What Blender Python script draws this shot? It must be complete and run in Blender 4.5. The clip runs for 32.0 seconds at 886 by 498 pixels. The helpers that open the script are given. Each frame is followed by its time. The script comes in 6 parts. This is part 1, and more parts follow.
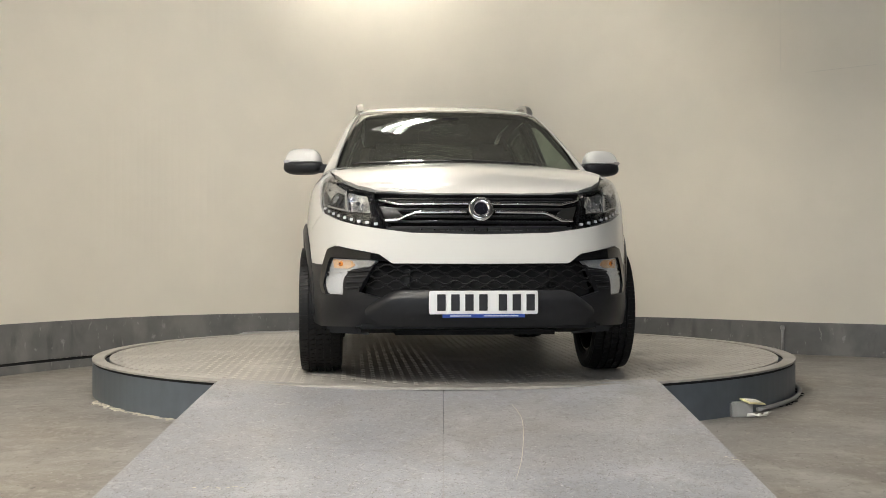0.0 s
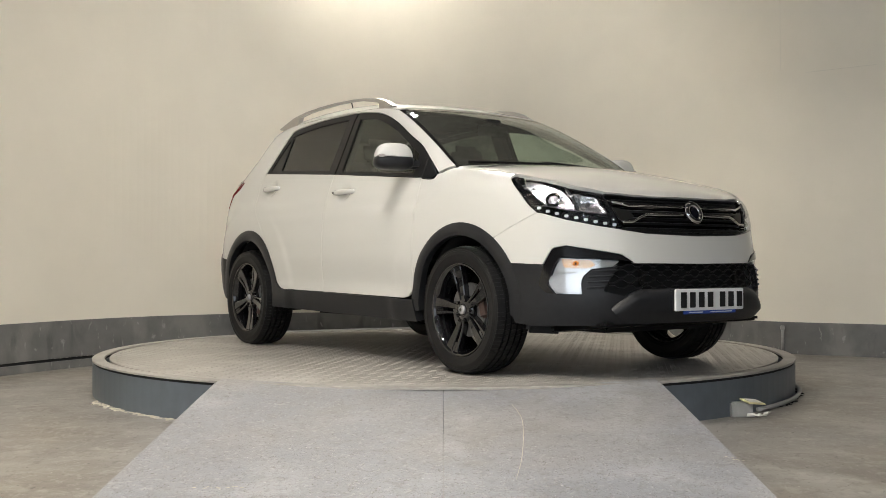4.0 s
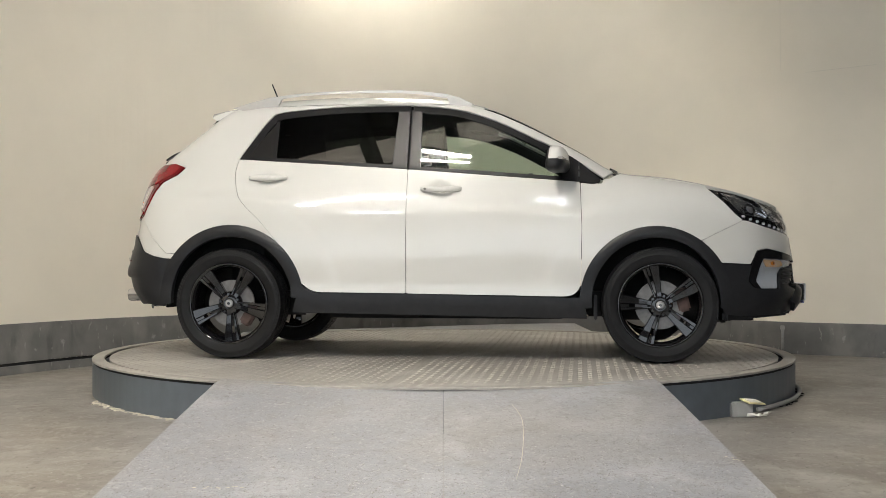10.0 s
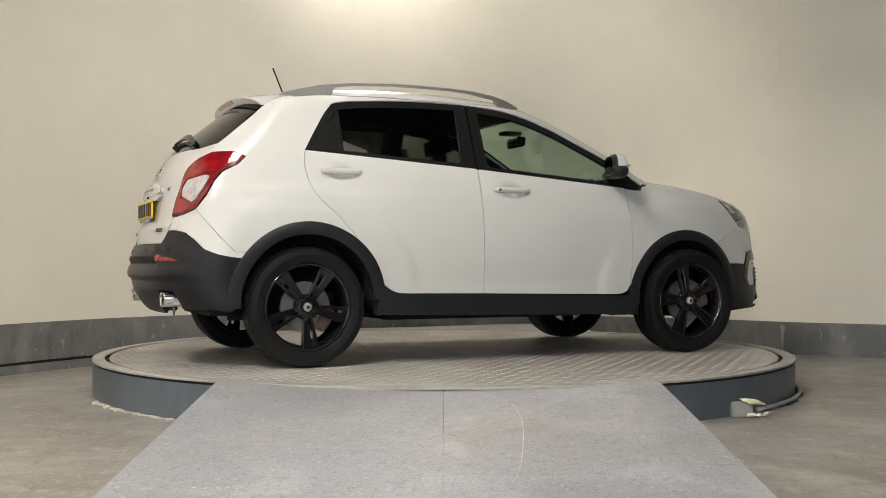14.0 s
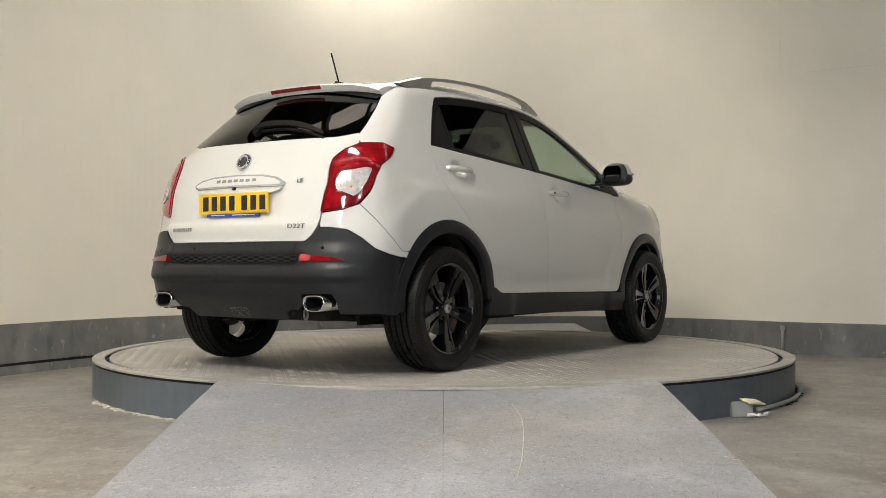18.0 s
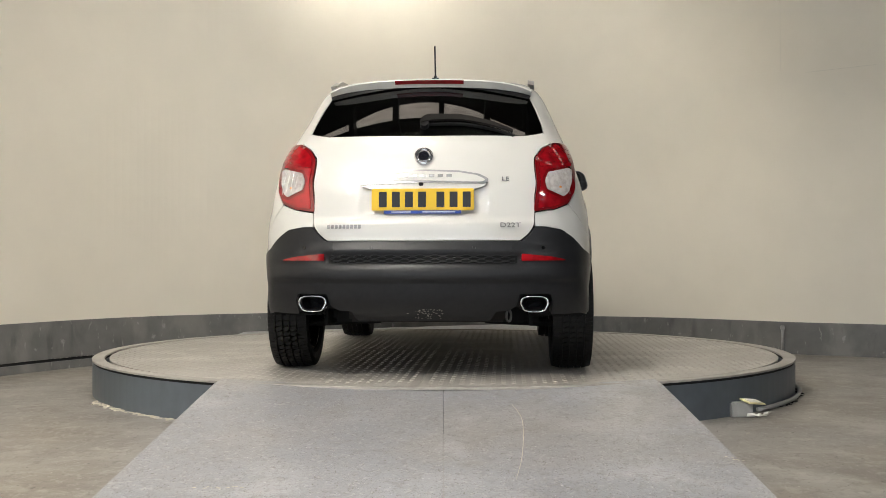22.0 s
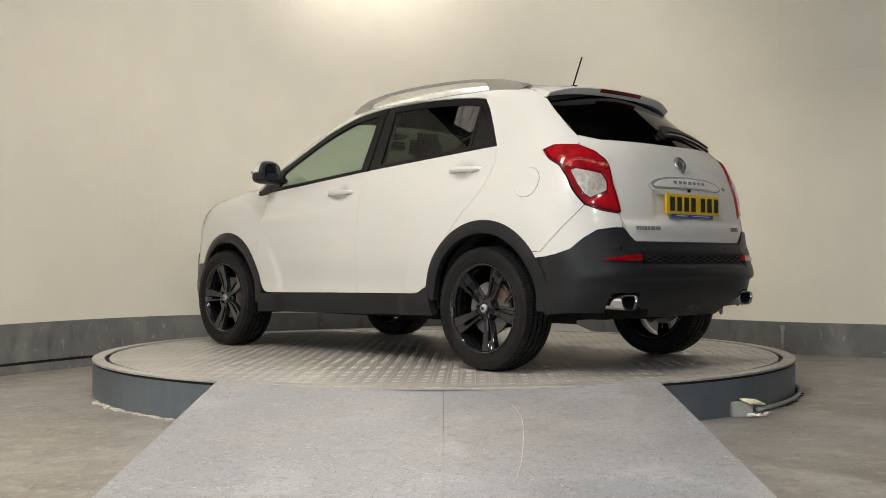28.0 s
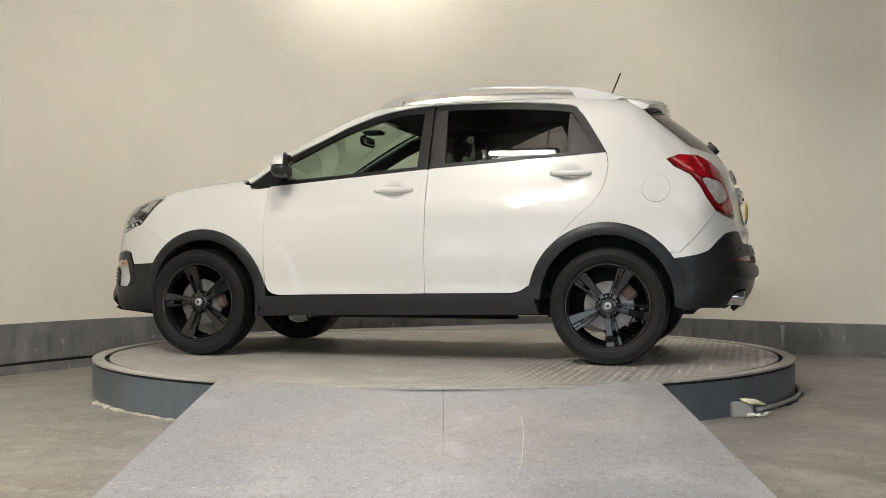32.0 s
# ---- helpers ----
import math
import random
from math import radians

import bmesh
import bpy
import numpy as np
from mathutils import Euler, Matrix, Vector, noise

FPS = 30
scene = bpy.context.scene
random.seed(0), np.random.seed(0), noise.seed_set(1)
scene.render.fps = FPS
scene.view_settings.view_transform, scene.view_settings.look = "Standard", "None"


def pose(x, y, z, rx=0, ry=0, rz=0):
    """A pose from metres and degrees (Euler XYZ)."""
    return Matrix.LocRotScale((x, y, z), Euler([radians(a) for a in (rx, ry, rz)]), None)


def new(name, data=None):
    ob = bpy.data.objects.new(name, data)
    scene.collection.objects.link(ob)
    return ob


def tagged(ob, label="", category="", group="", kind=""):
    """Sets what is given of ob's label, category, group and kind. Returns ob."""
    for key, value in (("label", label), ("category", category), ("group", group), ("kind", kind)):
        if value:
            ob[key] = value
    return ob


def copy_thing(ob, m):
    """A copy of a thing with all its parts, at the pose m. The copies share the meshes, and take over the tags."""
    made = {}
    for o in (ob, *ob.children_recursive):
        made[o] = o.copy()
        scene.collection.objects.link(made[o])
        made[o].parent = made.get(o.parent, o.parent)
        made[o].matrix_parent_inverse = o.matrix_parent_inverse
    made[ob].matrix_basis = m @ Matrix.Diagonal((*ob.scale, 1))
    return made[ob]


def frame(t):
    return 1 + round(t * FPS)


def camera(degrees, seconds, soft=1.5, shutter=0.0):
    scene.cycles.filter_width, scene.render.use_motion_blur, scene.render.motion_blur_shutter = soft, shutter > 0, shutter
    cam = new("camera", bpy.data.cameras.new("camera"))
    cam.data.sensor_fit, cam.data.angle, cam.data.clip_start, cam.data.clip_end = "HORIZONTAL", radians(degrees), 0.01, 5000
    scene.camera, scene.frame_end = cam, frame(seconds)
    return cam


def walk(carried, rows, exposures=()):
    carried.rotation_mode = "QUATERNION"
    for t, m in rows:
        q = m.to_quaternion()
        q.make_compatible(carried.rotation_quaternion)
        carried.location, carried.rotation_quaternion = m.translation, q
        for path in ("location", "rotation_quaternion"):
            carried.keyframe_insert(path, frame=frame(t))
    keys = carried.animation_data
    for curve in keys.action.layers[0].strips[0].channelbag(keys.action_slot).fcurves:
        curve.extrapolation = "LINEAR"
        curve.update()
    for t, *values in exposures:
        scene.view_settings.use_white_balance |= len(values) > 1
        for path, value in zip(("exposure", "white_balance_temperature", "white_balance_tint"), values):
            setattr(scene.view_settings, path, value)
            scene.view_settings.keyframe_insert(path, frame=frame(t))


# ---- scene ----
# One fixed camera before a turntable in a warehouse bay; a white car turns on it.
CAM = camera(44.38, 32.0, soft=0.4)
walk(CAM, [(0.0, pose(0, -7.511, 0.816, 90.728, 0.03, 0.039)), (32.0, pose(0, -7.511, 0.816, 90.728, 0.03, 0.039))])

DECK = 0.22          # top of the turntable above the floor
CEIL = 6.2
WALL_TOP = 4.1

# ---- light ----
world = bpy.data.worlds.new("world")
scene.world = world
world.use_nodes = True
world.node_tree.nodes["Background"].inputs[0].default_value = (0.80, 0.87, 1.0, 1)
world.node_tree.nodes["Background"].inputs[1].default_value = 0.05
scene.view_settings.exposure = 0.93


# ---- materials ----
def mat(name, rgb, rough=0.5, metal=0.0, coat=0.0, noise_amt=0.0, scale=20.0, bump=0.0, bump_scale=200.0, rough_var=0.0, spec=0.5, rgb2=None, emit=0.0):
    m = bpy.data.materials.new(name)
    m.use_nodes = True
    nt = m.node_tree
    b = nt.nodes["Principled BSDF"]
    b.inputs["Base Color"].default_value = (*rgb, 1)
    b.inputs["Roughness"].default_value = rough
    b.inputs["Metallic"].default_value = metal
    b.inputs["Coat Weight"].default_value = coat
    b.inputs["Coat Roughness"].default_value = 0.03
    b.inputs["Specular IOR Level"].default_value = spec
    if emit:
        b.inputs["Emission Color"].default_value = (*rgb, 1)
        b.inputs["Emission Strength"].default_value = emit
    co = nt.nodes.new("ShaderNodeTexCoord")
    if noise_amt or rgb2:
        n1 = nt.nodes.new("ShaderNodeTexNoise")
        n1.inputs["Scale"].default_value, n1.inputs["Detail"].default_value = scale, 8
        n2 = nt.nodes.new("ShaderNodeTexNoise")
        n2.inputs["Scale"].default_value, n2.inputs["Detail"].default_value = scale * 0.13, 4
        for n in (n1, n2):
            nt.links.new(co.outputs["Object"], n.inputs["Vector"])
        mix0 = nt.nodes.new("ShaderNodeMath")
        mix0.operation = "ADD"
        nt.links.new(n1.outputs["Fac"], mix0.inputs[0])
        nt.links.new(n2.outputs["Fac"], mix0.inputs[1])
        ramp = nt.nodes.new("ShaderNodeMapRange")
        ramp.inputs[1].default_value, ramp.inputs[2].default_value = 0.75, 1.25
        nt.links.new(mix0.outputs[0], ramp.inputs[0])
        mix = nt.nodes.new("ShaderNodeMix")
        mix.data_type = "RGBA"
        lo = rgb2 or tuple(c * (1 - noise_amt) for c in rgb)
        mix.inputs[6].default_value = (*lo, 1)
        mix.inputs[7].default_value = (*rgb, 1)
        nt.links.new(ramp.outputs[0], mix.inputs[0])
        nt.links.new(mix.outputs[2], b.inputs["Base Color"])
        if rough_var:
            rr = nt.nodes.new("ShaderNodeMapRange")
            rr.inputs[3].default_value, rr.inputs[4].default_value = rough - rough_var, rough + rough_var
            nt.links.new(n1.outputs["Fac"], rr.inputs[0])
            nt.links.new(rr.outputs[0], b.inputs["Roughness"])
    if bump:
        n3 = nt.nodes.new("ShaderNodeTexNoise")
        n3.inputs["Scale"].default_value, n3.inputs["Detail"].default_value = bump_scale, 6
        nt.links.new(co.outputs["Object"], n3.inputs["Vector"])
        bp = nt.nodes.new("ShaderNodeBump")
        bp.inputs["Strength"].default_value, bp.inputs["Distance"].default_value = bump, 0.01
        nt.links.new(n3.outputs["Fac"], bp.inputs["Height"])
        nt.links.new(bp.outputs[0], b.inputs["Normal"])
    return m


def glass_mat(name, tint, gloss=0.045, dust=0.0):
    m = bpy.data.materials.new(name)
    m.use_nodes = True
    nt = m.node_tree
    nt.nodes.clear()
    out = nt.nodes.new("ShaderNodeOutputMaterial")
    tr = nt.nodes.new("ShaderNodeBsdfTransparent")
    tr.inputs[0].default_value = (*tint, 1)
    gl = nt.nodes.new("ShaderNodeBsdfGlossy")
    gl.inputs["Roughness"].default_value = 0.01
    lw = nt.nodes.new("ShaderNodeLayerWeight")
    lw.inputs[0].default_value = 0.5
    pw = nt.nodes.new("ShaderNodeMath")
    pw.operation, pw.inputs[1].default_value = "POWER", 5.0
    fr = nt.nodes.new("ShaderNodeMapRange")
    fr.inputs[3].default_value = gloss
    nt.links.new(lw.outputs["Facing"], pw.inputs[0])
    nt.links.new(pw.outputs[0], fr.inputs[0])
    mx = nt.nodes.new("ShaderNodeMixShader")
    for a, c in ((fr.outputs[0], mx.inputs[0]), (tr.outputs[0], mx.inputs[1]), (gl.outputs[0], mx.inputs[2]), (mx.outputs[0], out.inputs[0])):
        nt.links.new(a, c)
    if dust:
        co = nt.nodes.new("ShaderNodeTexCoord")
        nz = nt.nodes.new("ShaderNodeTexNoise")
        nz.inputs["Scale"].default_value, nz.inputs["Detail"].default_value = 14.0, 10
        mr = nt.nodes.new("ShaderNodeMapRange")
        mr.inputs[3].default_value, mr.inputs[4].default_value = dust * 0.3, dust * 1.7
        df = nt.nodes.new("ShaderNodeBsdfDiffuse")
        df.inputs[0].default_value = (0.62, 0.58, 0.52, 1)
        m2 = nt.nodes.new("ShaderNodeMixShader")
        for a, c in ((co.outputs["Object"], nz.inputs["Vector"]), (nz.outputs["Fac"], mr.inputs[0]), (mr.outputs[0], m2.inputs[0]), (mx.outputs[0], m2.inputs[1]), (df.outputs[0], m2.inputs[2]), (m2.outputs[0], out.inputs[0])):
            nt.links.new(a, c)
    return m


def flecks(m, rgb, scale=60.0, lo=0.64, hi=0.70, stretch=(1, 1, 1), amount=0.8, detail=3, distort=0.6):
    """Sparse marks of another colour over a material."""
    nt = m.node_tree
    b = nt.nodes["Principled BSDF"]
    old = b.inputs["Base Color"].links[0].from_socket
    co = nt.nodes.new("ShaderNodeTexCoord")
    mp = nt.nodes.new("ShaderNodeMapping")
    mp.inputs["Scale"].default_value = stretch
    nz = nt.nodes.new("ShaderNodeTexNoise")
    nz.inputs["Scale"].default_value, nz.inputs["Detail"].default_value, nz.inputs["Distortion"].default_value = scale, detail, distort
    mr = nt.nodes.new("ShaderNodeMapRange")
    mr.inputs[1].default_value, mr.inputs[2].default_value, mr.inputs[4].default_value = lo, hi, amount
    mx = nt.nodes.new("ShaderNodeMix")
    mx.data_type = "RGBA"
    mx.inputs[7].default_value = (*rgb, 1)
    nt.links.new(co.outputs["Object"], mp.inputs["Vector"])
    nt.links.new(mp.outputs[0], nz.inputs["Vector"])
    nt.links.new(nz.outputs["Fac"], mr.inputs[0])
    nt.links.new(mr.outputs[0], mx.inputs[0])
    nt.links.new(old, mx.inputs[6])
    nt.links.new(mx.outputs[2], b.inputs["Base Color"])


def streaky(m, lo, hi, stretch):
    """Uneven, fibrous glow of a translucent sheet."""
    nt = m.node_tree
    b = nt.nodes["Principled BSDF"]
    co = nt.nodes.new("ShaderNodeTexCoord")
    mp = nt.nodes.new("ShaderNodeMapping")
    mp.inputs["Scale"].default_value = stretch
    nz = nt.nodes.new("ShaderNodeTexNoise")
    nz.inputs["Scale"].default_value, nz.inputs["Detail"].default_value = 9.0, 5
    mr = nt.nodes.new("ShaderNodeMapRange")
    mr.inputs[1].default_value, mr.inputs[2].default_value = 0.35, 0.65
    mr.inputs[3].default_value, mr.inputs[4].default_value = lo, hi
    nt.links.new(co.outputs["Object"], mp.inputs["Vector"])
    nt.links.new(mp.outputs[0], nz.inputs["Vector"])
    nt.links.new(nz.outputs["Fac"], mr.inputs[0])
    nt.links.new(mr.outputs[0], b.inputs["Emission Strength"])


M_WALL = mat("wall_paint", (0.82, 0.765, 0.655), 0.75, noise_amt=0.05, scale=3, bump=0.05, bump_scale=60)
M_SKIRT = mat("skirting_paint", (0.185, 0.183, 0.176), 0.55, rgb2=(0.135, 0.134, 0.13), scale=9, bump=0.1, bump_scale=30, rough_var=0.12)
M_FLOOR = mat("concrete_floor", (0.262, 0.248, 0.230), 0.42, rgb2=(0.19, 0.18, 0.166), scale=7, bump=0.12, bump_scale=70, rough_var=0.15)
M_RAMP = mat("worn_grey_board", (0.322, 0.332, 0.364), 0.40, rgb2=(0.262, 0.265, 0.281), scale=14, bump=0.15, bump_scale=90, rough_var=0.15)
M_RIM = mat("rim_paint", (0.118, 0.138, 0.158), 0.42, rgb2=(0.092, 0.106, 0.121), scale=12, rough_var=0.1)
M_RIMTOP = mat("rim_edge", (0.42, 0.40, 0.365), 0.5, rgb2=(0.30, 0.285, 0.26), scale=25)
M_PLATE = mat("tread_plate", (0.41, 0.391, 0.366), 0.42, metal=0.15, rgb2=(0.31, 0.288, 0.255), scale=10, rough_var=0.12)
M_TREAD = mat("polished_tread", (0.46, 0.438, 0.40), 0.55, metal=0.0, rgb2=(0.34, 0.325, 0.30), scale=14, rough_var=0.1)
M_BLACKGAP = mat("dark_gap", (0.012, 0.012, 0.012), 0.9)
M_BEAM = mat("roof_beam", (0.05, 0.05, 0.05), 0.6)
M_TUBE = mat("tube_light", (1.0, 0.94, 0.85), 0.4, emit=240.0)
M_TUBE_SMALL = mat("weaker_tube_light", (1.0, 0.95, 0.86), 0.4, emit=150.0)
M_TUBE_ADDED = mat("added_tube_light", (1.0, 0.94, 0.85), 0.4, emit=560.0)
M_TUBE_COOL = mat("cool_tube_light", (0.93, 0.96, 1.0), 0.4, emit=150.0)
M_TROUGH = mat("grey_reflector", (0.035, 0.035, 0.035), 0.7)
M_BATTEN = mat("batten_body", (0.75, 0.75, 0.73), 0.5)
M_SKYLIGHT = mat("translucent_roof_sheet", (1.0, 0.88, 0.76), 0.6, emit=2.4)
streaky(M_SKYLIGHT, 0.30, 1.1, (0.35, 3.0, 1.0))
M_GLOW_PANEL = mat("cool_glow_panel", (0.84, 0.92, 1.0), 0.6, emit=0.9)
M_CABLE = mat("grey_conduit", (0.33, 0.33, 0.32), 0.5, noise_amt=0.2, scale=30)
M_OUTER = mat("unseen_outer_wall", (0.10, 0.097, 0.092), 0.8, noise_amt=0.3, scale=2)
M_JOINT = mat("wall_joint", (0.58, 0.55, 0.48), 0.8)
M_YELLOW = mat("yellow_card", (0.78, 0.72, 0.40), 0.5, noise_amt=0.25, scale=20)
M_CARD = mat("white_card", (0.72, 0.71, 0.67), 0.55, noise_amt=0.15, scale=30)
M_PLASTER = mat("pale_plaster_crumbs", (0.70, 0.66, 0.56), 0.8, noise_amt=0.3, scale=40)
flecks(M_FLOOR, (0.215, 0.187, 0.148), 0.7, 0.44, 0.62, (1, 1, 1), 0.7, 10, 0.3)
flecks(M_FLOOR, (0.38, 0.37, 0.345), 1.8, 0.50, 0.68, (1, 1, 1), 0.55, 10, 0.4)
flecks(M_FLOOR, (0.14, 0.12, 0.10), 1.5, 0.55, 0.68, (1, 1.2, 1), 0.6, 11, 0.5)
flecks(M_FLOOR, (0.42, 0.40, 0.365), 9, 0.56, 0.68, (0.8, 1, 1), 0.4, 9, 0.6)
flecks(M_FLOOR, (0.15, 0.132, 0.112), 11, 0.58, 0.69, (1, 1, 1), 0.45, 9, 0.6)
flecks(M_FLOOR, (0.06, 0.05, 0.045), 48, 0.675, 0.71, (1, 0.7, 1), 0.8)
flecks(M_FLOOR, (0.37, 0.355, 0.33), 22, 0.55, 0.66, (1, 0.5, 1), 0.45, 8, 1.5)
flecks(M_FLOOR, (0.13, 0.118, 0.10), 30, 0.57, 0.66, (1, 0.5, 1), 0.45, 7, 1.5)
flecks(M_FLOOR, (0.62, 0.59, 0.53), 60, 0.71, 0.74, (0.6, 1, 1), 0.7)
flecks(M_RAMP, (0.325, 0.295, 0.255), 0.9, 0.46, 0.64, (1, 1, 1), 0.5, 10, 0.4)
flecks(M_RAMP, (0.47, 0.475, 0.49), 2.0, 0.52, 0.68, (1, 0.8, 1), 0.5, 9)
flecks(M_RAMP, (0.24, 0.22, 0.195), 3.5, 0.57, 0.70, (1, 0.8, 1), 0.5, 10)
flecks(M_RAMP, (0.22, 0.212, 0.205), 24, 0.53, 0.66, (1, 0.6, 1), 0.55, 8, 1.2)
flecks(M_RAMP, (0.47, 0.465, 0.46), 34, 0.56, 0.66, (0.8, 0.7, 1), 0.5, 7, 2.0)
flecks(M_RAMP, (0.20, 0.19, 0.18), 52, 0.57, 0.64, (0.8, 0.5, 1), 0.5, 6, 2.2)
flecks(M_RAMP, (0.12, 0.11, 0.095), 190, 0.60, 0.65, (1, 0.5, 1), 0.7, 4)
flecks(M_RAMP, (0.12, 0.10, 0.085), 62, 0.655, 0.69, (0.9, 0.4, 1), 0.75, 4, 1.6)
flecks(M_RAMP, (0.80, 0.79, 0.77), 190, 0.69, 0.72, (0.5, 1, 1), 0.8)
flecks(M_RAMP, (0.62, 0.61, 0.60), 28, 0.71, 0.73, (0.2, 1.8, 1), 0.5, 5, 1.0)
flecks(M_SKIRT, (0.27, 0.262, 0.245), 3.4, 0.52, 0.64, (1, 1, 0.55), 0.5, 9, 0.3)
flecks(M_SKIRT, (0.07, 0.07, 0.07), 6, 0.57, 0.70, (1, 1, 0.3), 0.6, 8)
flecks(M_SKIRT, (0.40, 0.39, 0.37), 26, 0.64, 0.70, (1, 1, 0.5), 0.5, 6)
flecks(M_PLATE, (0.60, 0.575, 0.53), 2.2, 0.48, 0.66, (1, 1, 1), 0.5, 9)
flecks(M_PLATE, (0.16, 0.15, 0.14), 6, 0.62, 0.78, (1, 1, 1), 0.5, 8)
flecks(M_PLATE, (0.12, 0.115, 0.11), 45, 0.69, 0.74, (1, 1, 1), 0.6)


# ---- mesh helpers ----
def mesh_object(name, verts, faces, material, parent=None, label="", smooth=False):
    me = bpy.data.meshes.new(name)
    me.from_pydata([tuple(v) for v in verts], [], faces)
    me.update()
    if smooth:
        me.polygons.foreach_set("use_smooth", [True] * len(me.polygons))
    if material:
        me.materials.append(material)
    ob = new(name, me)
    if parent:
        ob.parent = parent
    if label:
        ob["label"] = label
    return ob


def part(name, bm, material, parent=None, label="", smooth=False):
    me = bpy.data.meshes.new(name)
    bm.to_mesh(me)
    bm.free()
    if smooth:
        me.polygons.foreach_set("use_smooth", [True] * len(me.polygons))
    me.materials.append(material)
    ob = new(name, me)
    if parent:
        ob.parent = parent
    if label:
        ob["label"] = label
    return ob


def box(bm, x0, x1, y0, y1, z0, z1, bevel=0.0, m=None):
    r = bmesh.ops.create_cube(bm, size=1)
    vs = r["verts"]
    for v in vs:
        v.co = Vector(((x0 + x1) / 2 + v.co.x * (x1 - x0), (y0 + y1) / 2 + v.co.y * (y1 - y0), (z0 + z1) / 2 + v.co.z * (z1 - z0)))
    if bevel:
        es = list({e for v in vs for e in v.link_edges})
        vs = [v for v in bmesh.ops.bevel(bm, geom=es, offset=bevel, segments=2, affect="EDGES")["verts"]]
        vs = list({w for v in vs for f in v.link_faces for w in f.verts})
    if m is not None:
        bmesh.ops.transform(bm, matrix=m, verts=vs)
    return vs


def tube_path(bm, pts, r, seg=10):
    """A round bar along the points."""
    rings = []
    pts = [Vector(p) for p in pts]
    for i, p in enumerate(pts):
        d = (pts[min(i + 1, len(pts) - 1)] - pts[max(i - 1, 0)]).normalized()
        a = d.orthogonal().normalized() if i == 0 else (rings[-1][1] - d * rings[-1][1].dot(d)).normalized()
        b = d.cross(a)
        rings.append(([bm.verts.new(p + r * (math.cos(k * math.tau / seg) * a + math.sin(k * math.tau / seg) * b)) for k in range(seg)], a))
    for (r0, _), (r1, _) in zip(rings, rings[1:]):
        for k in range(seg):
            bm.faces.new((r0[k], r0[(k + 1) % seg], r1[(k + 1) % seg], r1[k]))
    bm.faces.new(rings[0][0][::-1])
    bm.faces.new(rings[-1][0])


def lathe(profile, n=64, axis="z", a0=0.0, a1=math.tau):
    """Vertices and faces of a profile of (radius, height) turned round an axis; the profile is closed."""
    full = abs(a1 - a0 - math.tau) < 1e-6
    k = n if full else n + 1
    verts, faces = [], []
    for i in range(k):
        a = a0 + (a1 - a0) * i / n
        for r, h in profile:
            c, s = r * math.cos(a), r * math.sin(a)
            verts.append((c, s, h) if axis == "z" else (c, h, s))
    p = len(profile)
    for i in range(n):
        for j in range(p):
            q = (i * p + j, ((i + 1) % k) * p + j, ((i + 1) % k) * p + (j + 1) % p, i * p + (j + 1) % p)
            faces.append(q if axis == "z" else q[::-1])
    return verts, faces


# ---- room ----
def spline(pts, n=12):
    out = []
    for i in range(len(pts) - 1):
        p0, p1, p2, p3 = (Vector(pts[max(0, min(len(pts) - 1, i + k))]) for k in (-1, 0, 1, 2))
        for j in range(n):
            t = j / n
            out.append(0.5 * ((2 * p1) + (p2 - p0) * t + (2 * p0 - 5 * p1 + 4 * p2 - p3) * t * t + (3 * p1 - p0 - 3 * p2 + p3) * t ** 3))
    out.append(Vector(pts[-1]))
    return out


WALL_PLAN = spline([(-4.6, -6.0), (-4.15, -3.0), (-3.62, -0.8), (-3.21, 0.35), (-2.68, 1.31), (-2.11, 1.86), (-1.37, 2.24), (-0.7, 2.64), (0.0, 2.98), (0.7, 3.22), (1.25, 3.30), (1.75, 3.21), (2.27, 2.94), (2.72, 2.57), (3.12, 2.2), (3.78, 1.8), (4.6, 1.3), (6.6, 0.1)])


def ribbon(name, plan, bottom, top, thick, material, label="", out=0.0):
    """An upright wall along the plan, its room side `out` metres proud of it."""
    verts, faces = [], []
    for i, p in enumerate(plan):
        d = (plan[min(i + 1, len(plan) - 1)] - plan[max(i - 1, 0)]).normalized()
        nrm = Vector((d.y, -d.x))
        a, b = p + nrm * out, p + nrm * (out - thick)
        z0, z1 = (f(p.x) if callable(f) else f for f in (bottom, top))
        verts += [(a.x, a.y, z0), (a.x, a.y, z1), (b.x, b.y, z1), (b.x, b.y, z0)]
    n = len(plan)
    for i in range(n - 1):
        for j in range(4):
            faces.append((i * 4 + j, i * 4 + (j + 1) % 4, i * 4 + 4 + (j + 1) % 4, i * 4 + 4 + j))
    faces += [(3, 2, 1, 0), (4 * n - 4, 4 * n - 3, 4 * n - 2, 4 * n - 1)]
    ob = mesh_object(name, verts, faces, material, smooth=False)
    return tagged(ob, label, kind="structure")


def lift(x):
    """How far the skirting stands off the floor along the back wall."""
    t = min(1, max(0, (x + 1.5) / 2.5))
    return 0.085 * (1 - t * t * (3 - 2 * t))


